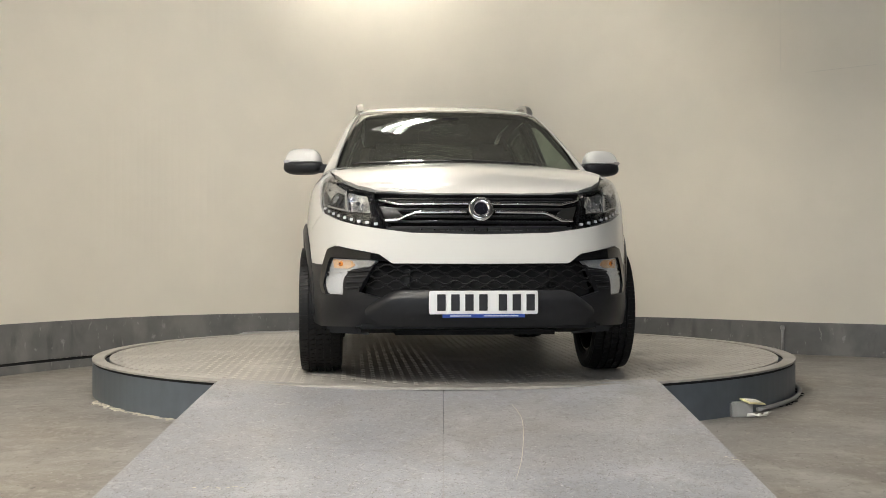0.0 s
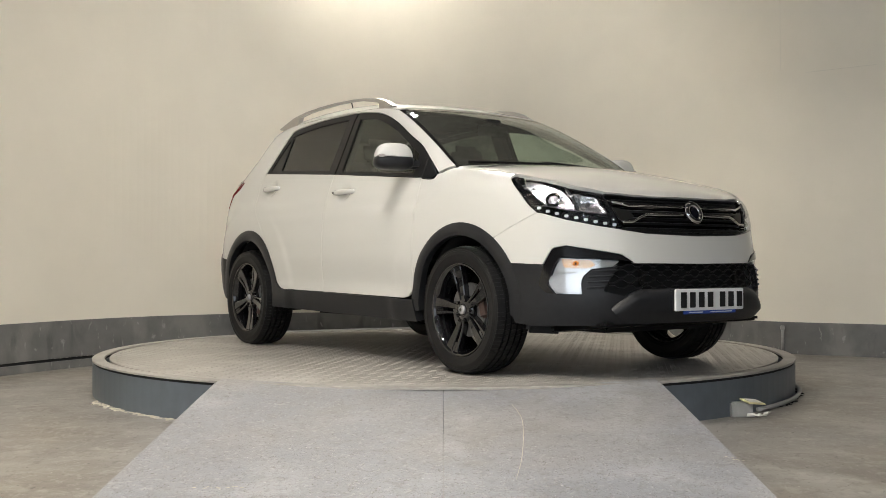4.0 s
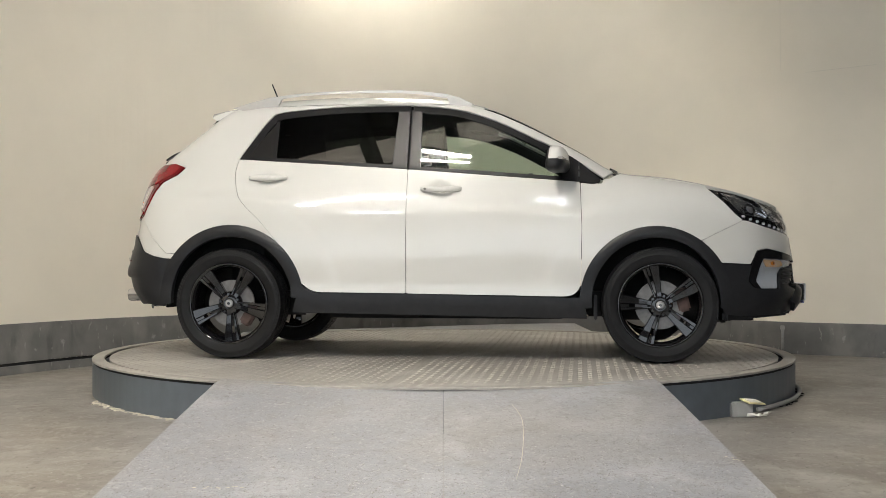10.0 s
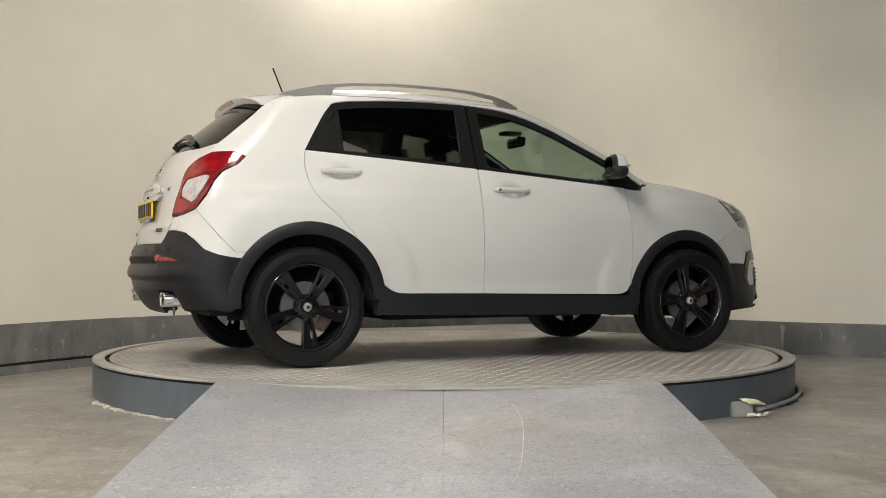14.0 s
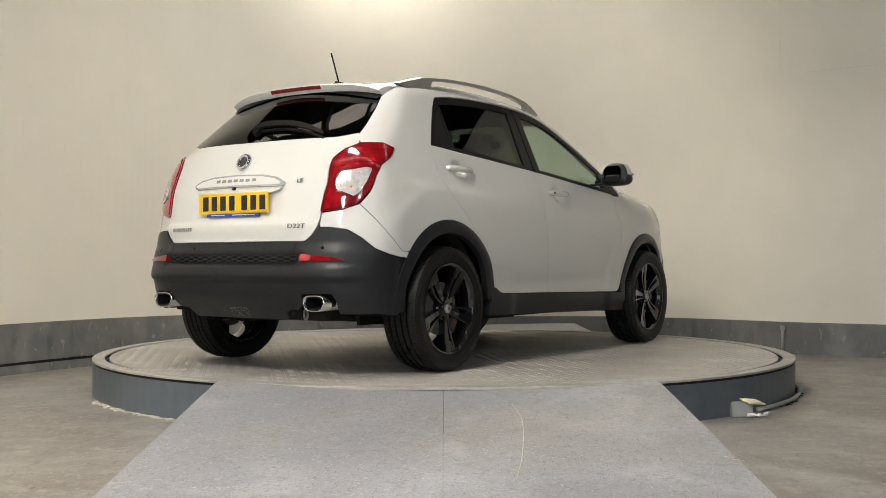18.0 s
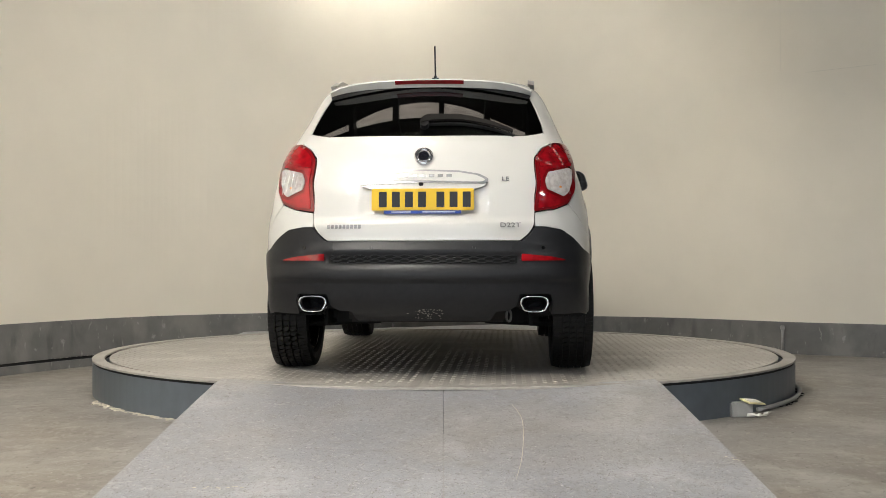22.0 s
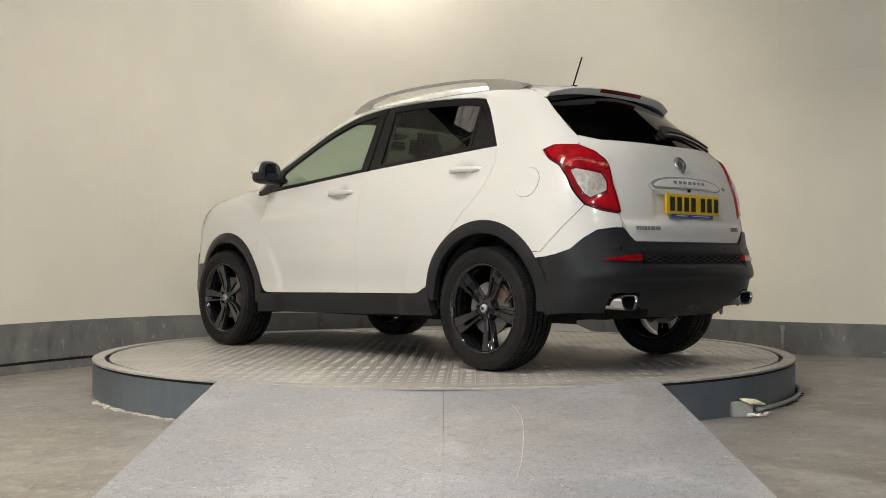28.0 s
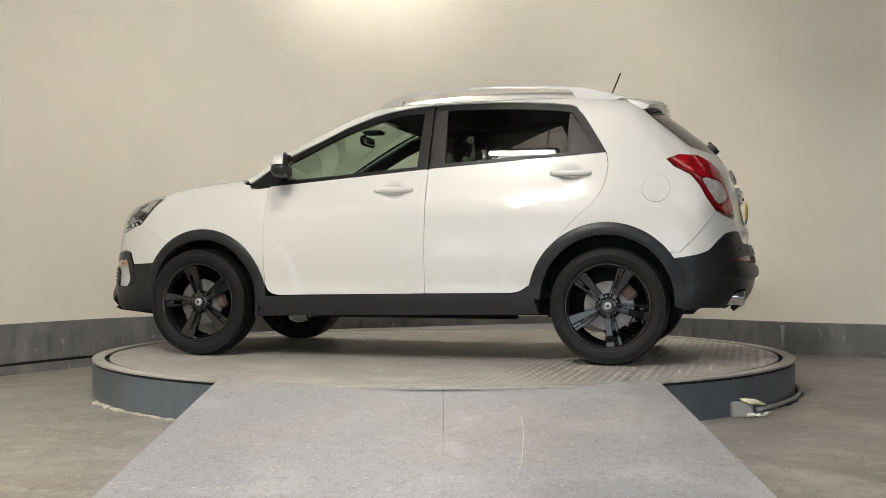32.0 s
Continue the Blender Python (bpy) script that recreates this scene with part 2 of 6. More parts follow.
def build_room():
    bm = bmesh.new()
    box(bm, -14, 14, -15, 8, -0.2, 0)
    tagged(part("floor", bm, M_FLOOR), "worn grey-brown concrete floor with scuffs", kind="structure")
    ribbon("wall_north", WALL_PLAN, 0.0, WALL_TOP, 0.2, M_WALL, "cream painted curved studio wall")
    ribbon("baseboard", WALL_PLAN, lift, lambda x: lift(x) + 0.285, 0.03, M_SKIRT, "scuffed dark grey painted skirting panel", out=0.014)
    left = [p for p in WALL_PLAN if p.x < -1.2]
    ribbon("kerb", left, 0.0, 0.062, 0.03, M_SKIRT, "low grey kerb strip at the foot of the wall", out=0.03)
    ribbon("wall_gap", WALL_PLAN, 0.002, lambda x: max(0.02, lift(x) - 0.002), 0.02, M_BLACKGAP, "dark gap below the skirting", out=0.008)
    # the roof: dark sheeting with strips of translucent sheet between beams
    bm = bmesh.new()
    box(bm, -14, 14, -15, 8, CEIL + 0.9, CEIL + 1.1)
    tagged(part("ceiling", bm, M_BEAM), "dark warehouse roof", kind="structure")
    for y0, y1, skew in ((-4.95, -4.55, 0.10), (-0.10, 0.55, -0.15)):
        verts, faces = [], []
        n = 260
        for i in range(n + 1):
            x = -10.6 + 18.6 * i / n
            z = CEIL + 0.86 + 0.006 * math.sin(x * math.tau / 0.20)
            a, b = y0 + skew * max(x, -3.6), y1 + skew * max(x, -3.6)
            verts += [(x, a, z), (x, b, z), (x, b, z + 0.01), (x, a, z + 0.01)]
        for i in range(n):
            for j in range(4):
                faces.append((4 * i + j, 4 * i + 4 + j, 4 * i + 4 + (j + 1) % 4, 4 * i + (j + 1) % 4))
        tagged(mesh_object("skylight", verts, faces, M_SKYLIGHT, smooth=True), "corrugated translucent roof sheet letting daylight in", kind="structure")
    for k in range(-9, 9):
        bm = bmesh.new()
        box(bm, k * 1.20 - 0.07, k * 1.20 + 0.07, -14.9, 1.5, CEIL + 0.55, CEIL + 0.80)
        tagged(part("roof_beam", bm, M_BEAM), "dark steel roof beam", kind="structure")
    # unseen glowing panel, added behind the camera as cool front fill
    bm = bmesh.new()
    box(bm, -8.5, 2.5, -14.78, -14.75, 0.05, 3.7)
    tagged(part("glow_panel", bm, M_GLOW_PANEL), "unseen cool glowing panel added behind the camera", kind="structure")
    # unseen outer walls, added to shut out sky light and keep reflections dark
    for name, x0, x1, y0, y1 in (("wall_west", -14, -13.8, -15, 8), ("wall_east", 13.8, 14, -15, 8), ("wall_south", -13.8, 13.8, -15, -14.8), ("wall_far", -13.8, 13.8, 7.8, 8)):
        bm = bmesh.new()
        box(bm, x0, x1, y0, y1, 0, CEIL + 1.4)
        tagged(part(name, bm, M_OUTER), "unseen grey outer wall added to close the room", kind="structure")


def build_turntable():
    v, f = lathe([(2.31, 0.0), (2.31, DECK - 0.026), (2.300, DECK - 0.028), (2.235, DECK - 0.028), (2.235, 0.0)], 160)
    rim = mesh_object("plinth", v, f, M_RIM, smooth=False)
    tagged(rim, "fixed dark blue-grey steel rim round the turntable", "turntable")
    v, f = lathe([(2.302, DECK - 0.028), (2.302, DECK - 0.013), (2.240, DECK - 0.013), (2.240, DECK - 0.028)], 120)
    mesh_object("shadow_gap", v, f, M_BLACKGAP, rim, "black joint under the edge")
    v, f = lathe([(2.313, DECK - 0.013), (2.313, DECK - 0.003), (2.308, DECK), (2.240, DECK), (2.236, DECK - 0.004), (2.236, DECK - 0.013)], 160)
    mesh_object("rim_cap", v, f, M_RIMTOP, rim, "worn lighter steel edge")
    v, f = lathe([(2.10, 0.0), (2.234, 0.0), (2.234, DECK - 0.09), (2.10, DECK - 0.09)], 120)
    mesh_object("gap_floor", v, f, M_BLACKGAP, rim, "dark gap round the disc")
    disc = tagged(new("turntable"), "grey steel tread-plate turntable carrying the white car", "turntable")
    disc.location = (0, 0, DECK)
    for k in range(4):
        v, f = lathe([(0.0015, -0.02), (2.208, -0.02), (2.208, -0.0045), (0.0015, -0.0045)], 40, a0=k * math.pi / 2 + 0.0006, a1=(k + 1) * math.pi / 2 - 0.0006)
        f += [(0, 1, 2, 3), (163, 162, 161, 160)]
        mesh_object("plate", v, f, M_PLATE, disc)
    # raised tear bars in rows of alternating slant
    verts, faces = [], []
    pitch, half, wide, tall = 0.052, 0.0180, 0.0045, 0.0016
    n = int(2.2 / pitch)
    for i in range(-n, n + 1):
        for j in range(-n, n + 1):
            x, y = i * pitch, j * pitch
            if x * x + y * y > 2.19 ** 2 or abs(x) < 0.02 or abs(y) < 0.02:
                continue
            a = radians(45 if (i + j) % 2 else -45)
            c, s = math.cos(a), math.sin(a)
            o = len(verts)
            for hl, hw, z in ((half, wide, -0.0045), (half * 0.72, wide * 0.5, -0.0045 + tall)):
                for p, q in ((-hl, 0), (0, -hw), (hl, 0), (0, hw)):
                    verts.append((x + p * c - q * s, y + p * s + q * c, z))
            faces += [(o + 4, o + 5, o + 6, o + 7)] + [(o + k, o + (k + 1) % 4, o + 4 + (k + 1) % 4, o + 4 + k) for k in range(4)]
    tread = mesh_object("tread", verts, faces, M_TREAD, disc)
    tread["kind"] = "stuff"
    return disc


def build_ramp():
    x0, x1, n = -1.135, 1.075, 24
    run, drop = 2.55, DECK
    ramp = tagged(new("ramp"), "worn grey boarded ramp up to the turntable", "ramp")
    ramp.location = (0, -2.2, 0)
    for a, b in ((x0, -0.0014), (0.0, x1)):
        verts, faces = [], []
        for i in range(n + 1):
            x = a + (b - a) * i / n
            ytop = -math.sqrt(2.247 ** 2 - x * x) + 2.2
            yr = -2.05 - run + 2.2
            m = 14
            for j in range(m + 1):
                y = ytop + (yr - ytop) * j / m
                z = min(DECK + 0.004, DECK + 0.004 - drop * ((-2.2 - (y - 0.12) + 2.2) / run if y < 0.12 else 0))
                verts.append((x, y, max(0.004, z)))
            verts.append((x, yr, 0.0))
            verts.append((x, ytop, 0.0))
        k = m + 3
        for i in range(n):
            for j in range(k):
                faces.append((i * k + j, i * k + (j + 1) % k, (i + 1) * k + (j + 1) % k, (i + 1) * k + j))
        faces += [tuple(range(k))[::-1], tuple(range(n * k, n * k + k))]
        mesh_object("ramp_board", verts, faces, M_RAMP, ramp)
    # a long pale scuff swept across the right-hand board
    line = spline([(0.306, -2.60), (0.330, -2.85), (0.322, -3.10), (0.288, -3.50), (0.246, -3.80)], 8)
    bm = bmesh.new()
    rows = []
    for i, p in enumerate(line):
        w = 0.0028 * math.sin(math.pi * (i + 0.6) / (len(line) + 0.4)) ** 0.5 * random.uniform(0.6, 1.0)
        z = 0.4035 + 0.0863 * p.y
        rows.append([bm.verts.new((p.x + e * w, p.y + 2.2, z + h)) for e, h in ((-1, -0.002), (-0.6, 0.0014), (0.6, 0.0014), (1, -0.002))])
    for a, b in zip(rows, rows[1:]):
        for k in range(4):
            bm.faces.new((a[k], a[(k + 1) % 4], b[(k + 1) % 4], b[k]))
    bmesh.ops.recalc_face_normals(bm, faces=bm.faces)
    part("scuff_mark", bm, M_PLASTER, ramp, "long pale curved scuff")
    return ramp


def batten(x, y, z, half=0.5, tube=M_TUBE, turn=0.0, k=1.5, trough=True):
    """A ceiling batten with two tubes, as a rule under a grey trough shade; k: its girth."""
    b = tagged(new("tube_batten"), "grey twin-tube ceiling batten with trough shade, lit" if trough else "short bare twin-tube ceiling batten, lit", "ceiling light", "battens under the roof")
    b.location = (x, y, z)
    b.rotation_euler = (0, 0, radians(turn))
    bm = bmesh.new()
    box(bm, -half - 0.03, half + 0.03, -0.06 * k, 0.06 * k, 0.066 * k, 0.12 * k, 0.01)
    part("housing", bm, M_TROUGH if trough else M_BATTEN, b)
    for d in (-1, 1):
        bm = bmesh.new()
        tube_path(bm, [(-half, d * 0.065 * k, 0.035 * k), (half, d * 0.065 * k, 0.035 * k)], 0.016 * k, 10)
        part("tube", bm, tube, b, smooth=True)
        if trough:
            sec = [(d * 0.075 * k, 0.060 * k), (d * 0.165 * k, -0.045 * k), (d * 0.169 * k, -0.042 * k), (d * 0.080 * k, 0.064 * k)]
            part("shade", strip([[(x, p, q) for p, q in sec] for x in (-half - 0.04, half + 0.04)]), M_TROUGH, b)
            ends = [[(d * (half + e), p * k, q * k) for p, q in ((-0.165, -0.045), (-0.075, 0.060), (0.075, 0.060), (0.165, -0.045))] for e in (0.042, 0.047)]
            part("end_plate", strip(ends), M_TROUGH, b)
        bm = bmesh.new()
        tube_path(bm, [(d * 0.7 * half, 0, 0.12 * k), (d * 0.7 * half, 0, CEIL + 0.905 - z)], 0.006, 6)
        part("hanger", bm, M_BEAM, b)


def build_floor_things():
    # junction box with a card on it, at the foot of the rim
    jb = tagged(new("junction_box"), "small grey junction box with a tilted yellow card", "junction box")
    jb.location = (1.60, -1.735, 0)
    bm = bmesh.new()
    box(bm, -0.085, 0.03, -0.045, 0.03, 0.0, 0.078, 0.006)
    part("box_body", bm, M_CABLE, jb)
    bm = bmesh.new()
    box(bm, -0.055, 0.055, -0.05, 0.035, -0.004, 0.004, 0.002, Matrix.Translation((0.028, -0.02, 0.083)) @ pose(0, 0, 0, 10, 6, 24))
    part("card", bm, M_YELLOW, jb, "yellow card")
    bm = bmesh.new()
    box(bm, -0.040, 0.040, -0.038, 0.025, 0.005, 0.007, 0, Matrix.Translation((0.028, -0.02, 0.083)) @ pose(0, 0, 0, 10, 6, 24))
    part("label", bm, M_CARD, jb, "white label")
    for q, r in ((0.055, -0.07), (0.10, -0.03), (0.01, -0.08)):
        bm = bmesh.new()
        bmesh.ops.create_icosphere(bm, subdivisions=1, radius=0.014)
        for v in bm.verts:
            v.co += Vector((random.uniform(-1, 1), random.uniform(-1, 1), random.uniform(-1, 1))) * 0.006
        child("crumpled_wrap", jb, bm, M_CARD, "", False, Matrix.Translation((q, r, 0.018)) @ Matrix.Diagonal((1.4, 1, 0.8, 1)))
    # conduit along the foot of the rim
    bm = bmesh.new()
    pts = [(2.335 * math.cos(a), 2.335 * math.sin(a), 0.016) for a in [radians(-43 + 3 * k) for k in range(12)]]
    pts += [(2.345, -0.20, 0.03), (2.345, -0.12, 0.07)]
    tube_path(bm, pts, 0.013, 8)
    tagged(part("conduit", bm, M_CABLE, smooth=True), "grey flexible conduit along the turntable's foot", "conduit")
    # stub pipe on the skirting
    sp = tagged(new("wall_pipe"), "grey vertical pipe with a capped top on the skirting", "pipe")
    sp.location = (3.02, 2.18, 0)
    bm = bmesh.new()
    tube_path(bm, [(0, 0, 0.0), (0, 0, 0.22)], 0.014, 8)
    part("pipe", bm, M_CABLE, sp, smooth=True)
    bm = bmesh.new()
    box(bm, -0.019, 0.019, -0.019, 0.019, 0.215, 0.255, 0.006)
    part("cap", bm, M_CABLE, sp)
    # crumbs and scraps
    for x, y, z, a, b, c in ((-0.752, -3.887, 0.068, 0.085, 0.022, 0.2), (1.058, -3.532, 0.099, 0.02, 0.05, 0.3), (1.452, -2.314, 0.0, 0.006, 0.03, -0.5), (3.55, 0.0, 0.0, 0.04, 0.02, 0.2), (2.62, -3.05, 0.0, 0.07, 0.03, 0.1)):
        bm = bmesh.new()
        for k in range(14):
            r = bmesh.ops.create_icosphere(bm, subdivisions=1, radius=0.35 * min(a, b) * random.uniform(0.4, 1))
            p, q = random.uniform(-a, a), random.uniform(-b, b)
            for v in r["verts"]:
                v.co = Vector((x + p * math.cos(c) - q * math.sin(c) + v.co.x, y + p * math.sin(c) + q * math.cos(c) + v.co.y, z + 0.002 + v.co.z * 0.2))
        tagged(part("crumbs", bm, M_PLASTER), "pale plaster crumbs scattered underfoot", "debris", kind="stuff")
    # grit swept against the foot of the rim
    for a0, a1, count, material, label in ((-152, -121, 130, M_PLASTER, "pale plaster grit along the turntable's foot"), (-36, -8, 90, M_BLACKGAP, "dark grit along the turntable's foot")):
        bm = bmesh.new()
        for k in range(count):
            a = radians(random.uniform(a0, a1))
            r = 2.316 + abs(random.gauss(0, 0.022))
            q = bmesh.ops.create_icosphere(bm, subdivisions=1, radius=random.uniform(0.003, 0.009))
            for v in q["verts"]:
                v.co = Vector((r * math.cos(a) + v.co.x * 1.6, r * math.sin(a) + v.co.y * 1.6, 0.002 + v.co.z * 0.5))
        tagged(part("grit", bm, material), label, "debris", kind="stuff")
    # far deck behind the turntable, level with its rim
    bm = bmesh.new()
    box(bm, -1.74, 1.30, 1.35, 3.3, 0.0, DECK - 0.006)
    bmesh.ops.bisect_plane(bm, geom=bm.verts[:] + bm.edges[:] + bm.faces[:], plane_co=(-1.60, 2.06, 0), plane_no=(-0.45, 0.9, 0), clear_outer=True)
    bmesh.ops.holes_fill(bm, edges=[e for e in bm.edges if e.is_boundary])
    tagged(part("back_deck", bm, M_RAMP), "grey boarded deck behind the turntable", "deck")


def seam(p0, p1, name="panel_joint"):
    bm = bmesh.new()
    tube_path(bm, [p0, p1], 0.0012, 4)
    tagged(part(name, bm, M_JOINT), "fine dark joint in the wall lining", kind="structure")


# ---- car body surface ----
# Car space: x forward from mid-wheelbase, y to the car's left, z up from the ground.
TOP = [(-2.6, 0.60), (-2.10, 1.02), (-2.01, 1.185), (-1.94, 1.240), (-1.74, 1.402), (-1.55, 1.548), (-1.40, 1.635), (-1.16, 1.677), (-0.78, 1.695), (-0.40, 1.693), (-0.02, 1.670), (0.16, 1.641), (0.344, 1.585), (0.53, 1.500), (0.71, 1.403), (0.895, 1.298), (1.02, 1.212), (1.10, 1.178), (1.26, 1.168), (1.44, 1.145), (1.62, 1.108), (1.80, 1.060), (1.96, 1.008), (2.08, 0.966), (2.16, 0.925), (2.5, 0.56)]
SIDE = [(0.0, 0.83), (0.25, 0.862), (0.36, 0.880), (0.42, 0.876), (0.47, 0.874), (0.58, 0.886), (0.63, 0.8895), (0.75, 0.886), (0.90, 0.873), (1.00, 0.853), (1.10, 0.818), (1.20, 0.780), (1.50, 0.655), (1.80, 0.53)]
PLAN = [(-2.3, 0.91), (-2.1, 0.935), (-1.8, 0.962), (-1.4, 0.980), (-0.8, 0.993), (0.0, 1.0), (0.8, 0.992), (1.3, 0.982), (1.7, 0.955), (2.0, 0.90), (2.3, 0.83)]
FRONT = [(0.15, 2.02), (0.22, 2.12), (0.30, 2.195), (0.40, 2.225), (0.50, 2.215), (0.60, 2.205), (0.75, 2.180), (0.85, 2.165), (0.94, 2.130), (1.05, 2.06), (1.2, 1.95)]
REAR = [(0.15, 1.86), (0.25, 1.98), (0.32, 2.08), (0.42, 2.145), (0.52, 2.165), (0.62, 2.160), (0.70, 2.135), (0.78, 2.125), (0.86, 2.108), (0.97, 2.088), (1.14, 2.030), (1.23, 1.990), (1.4, 1.90)]


def curve(table, smooth=0.05):
    """A table of knots as a softened function of one number."""
    k = np.array(table)
    xs = np.linspace(k[0, 0], k[-1, 0], 800)
    ys = np.interp(xs, k[:, 0], k[:, 1])
    w = max(1, int(smooth / (xs[1] - xs[0])))
    for _ in range(3):
        ys = np.convolve(np.pad(ys, w, mode="reflect", reflect_type="odd"), np.ones(2 * w + 1) / (2 * w + 1), "valid")
    return lambda x: np.interp(x, xs, ys)


top_c, side_c, plan_c, front_c, rear_c = curve(TOP, 0.042), curve(SIDE, 0.012), curve(PLAN, 0.08), curve(FRONT, 0.02), curve(REAR, 0.02)
top_slope = lambda x: (top_c(x + 0.01) - top_c(x - 0.01)) / 0.02


def smax(a, b, k):
    h = np.maximum(k - np.abs(a - b), 0) / k
    return np.maximum(a, b) + h * h * k * 0.25


FRONT_ARCH, REAR_ARCH = (1.300, 0.365), (-1.315, 0.368)


def flank(x, z):
    """The flares round the wheels and the shoulder folds that run from them into the doors."""
    ease = lambda t: np.clip(t, 0, 1) ** 2 * (3 - 2 * np.clip(t, 0, 1))
    f = 0.0
    for (cx, cz), r in ((FRONT_ARCH, 0.67), (REAR_ARCH, 0.67)):
        f = np.maximum(f, ease((r - np.hypot(x - cx, z - cz)) / 0.075 + 0.5))
    low = ease((z - 0.50) / 0.32)
    front = ease((x + 0.25) / 0.80) * ease((1.25 - x) / 0.2) * ease((0.900 + 0.055 * (0.95 - x) - z) / 0.05 + 0.5)
    rear = ease((-0.40 - x) / 0.75) * ease((x + 1.75) / 0.3) * ease((1.015 - 0.04 * (x + 1.3) - z) / 0.05 + 0.5)
    return 0.012 * np.maximum(f, low * np.maximum(front, rear)) * ease((1.16 - z) / 0.08)


def body(x, y, z):
    """Below zero inside the car's outer skin."""
    ay = np.abs(y)
    side = (ay - side_c(z) * plan_c(x) - flank(x, z)) * 0.94
    bow = np.clip((-1.40 - x) / 0.18, 0, 1)
    full = np.clip((-1.42 - x) / 0.16, 0, 1)
    full = 0.048 * full * full * (3 - 2 * full)
    lid = (z - top_c(x) - full * (1 - y * y / 0.36) + (0.085 + 0.11 * bow * bow * (3 - 2 * bow)) * y * y) / np.sqrt(1 + np.minimum(top_slope(x) ** 2, 4))
    nose = (x - front_c(z) - 0.010 + 0.20 * y * y + 1.1 * ay ** 6) / np.sqrt(1 + (0.4 * ay + 6.6 * ay ** 5) ** 2)
    tail = (-x - rear_c(z) + 0.016 + 0.15 * y * y + 0.40 * ay ** 6) / np.sqrt(1 + (0.3 * ay + 2.4 * ay ** 5) ** 2)
    f = smax(side, lid, 0.10)
    return smax(smax(f, nose, 0.06), tail, 0.06)


def shoot(o, d, far=2.6):
    """How far along each ray from inside the skin is met."""
    lo, hi = np.zeros(len(o)), np.full(len(o), far)
    for _ in range(34):
        mid = (lo + hi) / 2
        p = o + d * mid[:, None]
        inside = body(p[:, 0], p[:, 1], p[:, 2]) < 0
        lo, hi = np.where(inside, mid, lo), np.where(inside, hi, mid)
    return o + d * lo[:, None]


def gradient(p, e=0.004):
    g = np.stack([body(*(p + e * np.eye(3)[i]).T) - body(*(p - e * np.eye(3)[i]).T) for i in range(3)], 1)
    return g / np.linalg.norm(g, axis=1)[:, None]


def onto(uv, way):
    """Points of the skin from flat coordinates. side: (x, z); top: (x, y); nose and tail: (degrees from the middle line, z) round an upright axis."""
    u, v = np.asarray(uv, float).T
    o, d = np.zeros((len(u), 3)), np.zeros((len(u), 3))
    if way == "side":
        o[:, 0], o[:, 2], d[:, 1] = u, v, 1
    elif way == "top":
        o[:, 0], o[:, 1], o[:, 2], d[:, 2] = u, v, 0.6, 1
    else:
        s = 1 if way == "nose" else -1
        a = np.radians(u)
        o[:, 0], o[:, 2] = s * 1.0, v
        d[:, 0], d[:, 1] = s * np.cos(a), np.sin(a)
    return shoot(o, d)


def fillet(pts, r=0.02, n=4):
    """The outline with its corners rounded; a point may carry its own radius as a third number."""
    out, k = [], len(pts)
    for i in range(k):
        p, a, b = np.array(pts[i][:2], float), np.array(pts[i - 1][:2], float), np.array(pts[(i + 1) % k][:2], float)
        rr = pts[i][2] if len(pts[i]) > 2 else r
        la, lb = np.linalg.norm(a - p), np.linalg.norm(b - p)
        if rr <= 0 or la < 1e-6 or lb < 1e-6:
            out.append(tuple(p))
            continue
        pa, pb = p + (a - p) / la * min(rr, la * 0.48), p + (b - p) / lb * min(rr, lb * 0.48)
        for j in range(n + 1):
            t = j / n
            out.append(tuple((1 - t) ** 2 * pa + 2 * t * (1 - t) * p + t * t * pb))
    return out


def skin(name, outline, way, material, parent, sign=1, off=0.0, thick=0.012, step=0.04, label="", crown=0.0):
    """A panel cut out of the car's skin along an outline, with its own thickness and edge. sign: -1 for the car's right."""
    bm = bmesh.new()
    scale = 57.3 if way in ("nose", "tail") else 1.0
    bm.faces.new([bm.verts.new((u / scale, v, 0)) for u, v in outline])
    us, vs = [u / scale for u, v in outline], [v for u, v in outline]
    for vals, no in ((us, (1, 0, 0)), (vs, (0, 1, 0))):
        lo, hi = min(vals), max(vals)
        for k in range(int(math.ceil(lo / step)), int(hi / step) + 1):
            geom = bm.verts[:] + bm.edges[:] + bm.faces[:]
            bmesh.ops.bisect_plane(bm, geom=geom, plane_co=Vector(no) * k * step, plane_no=no, dist=1e-5)
    bmesh.ops.remove_doubles(bm, verts=bm.verts, dist=1e-5)
    bm.verts.ensure_lookup_table()
    uv = np.array([(v.co.x * scale, v.co.y) for v in bm.verts])
    bm.verts.index_update()
    faces = [[v.index for v in f.verts] for f in bm.faces]
    rim = [tuple(v.index for v in e.verts) for e in bm.edges if len(e.link_faces) == 1]
    bm.free()
    return shell(name, uv, faces, rim, way, material, parent, sign, off, thick, label)


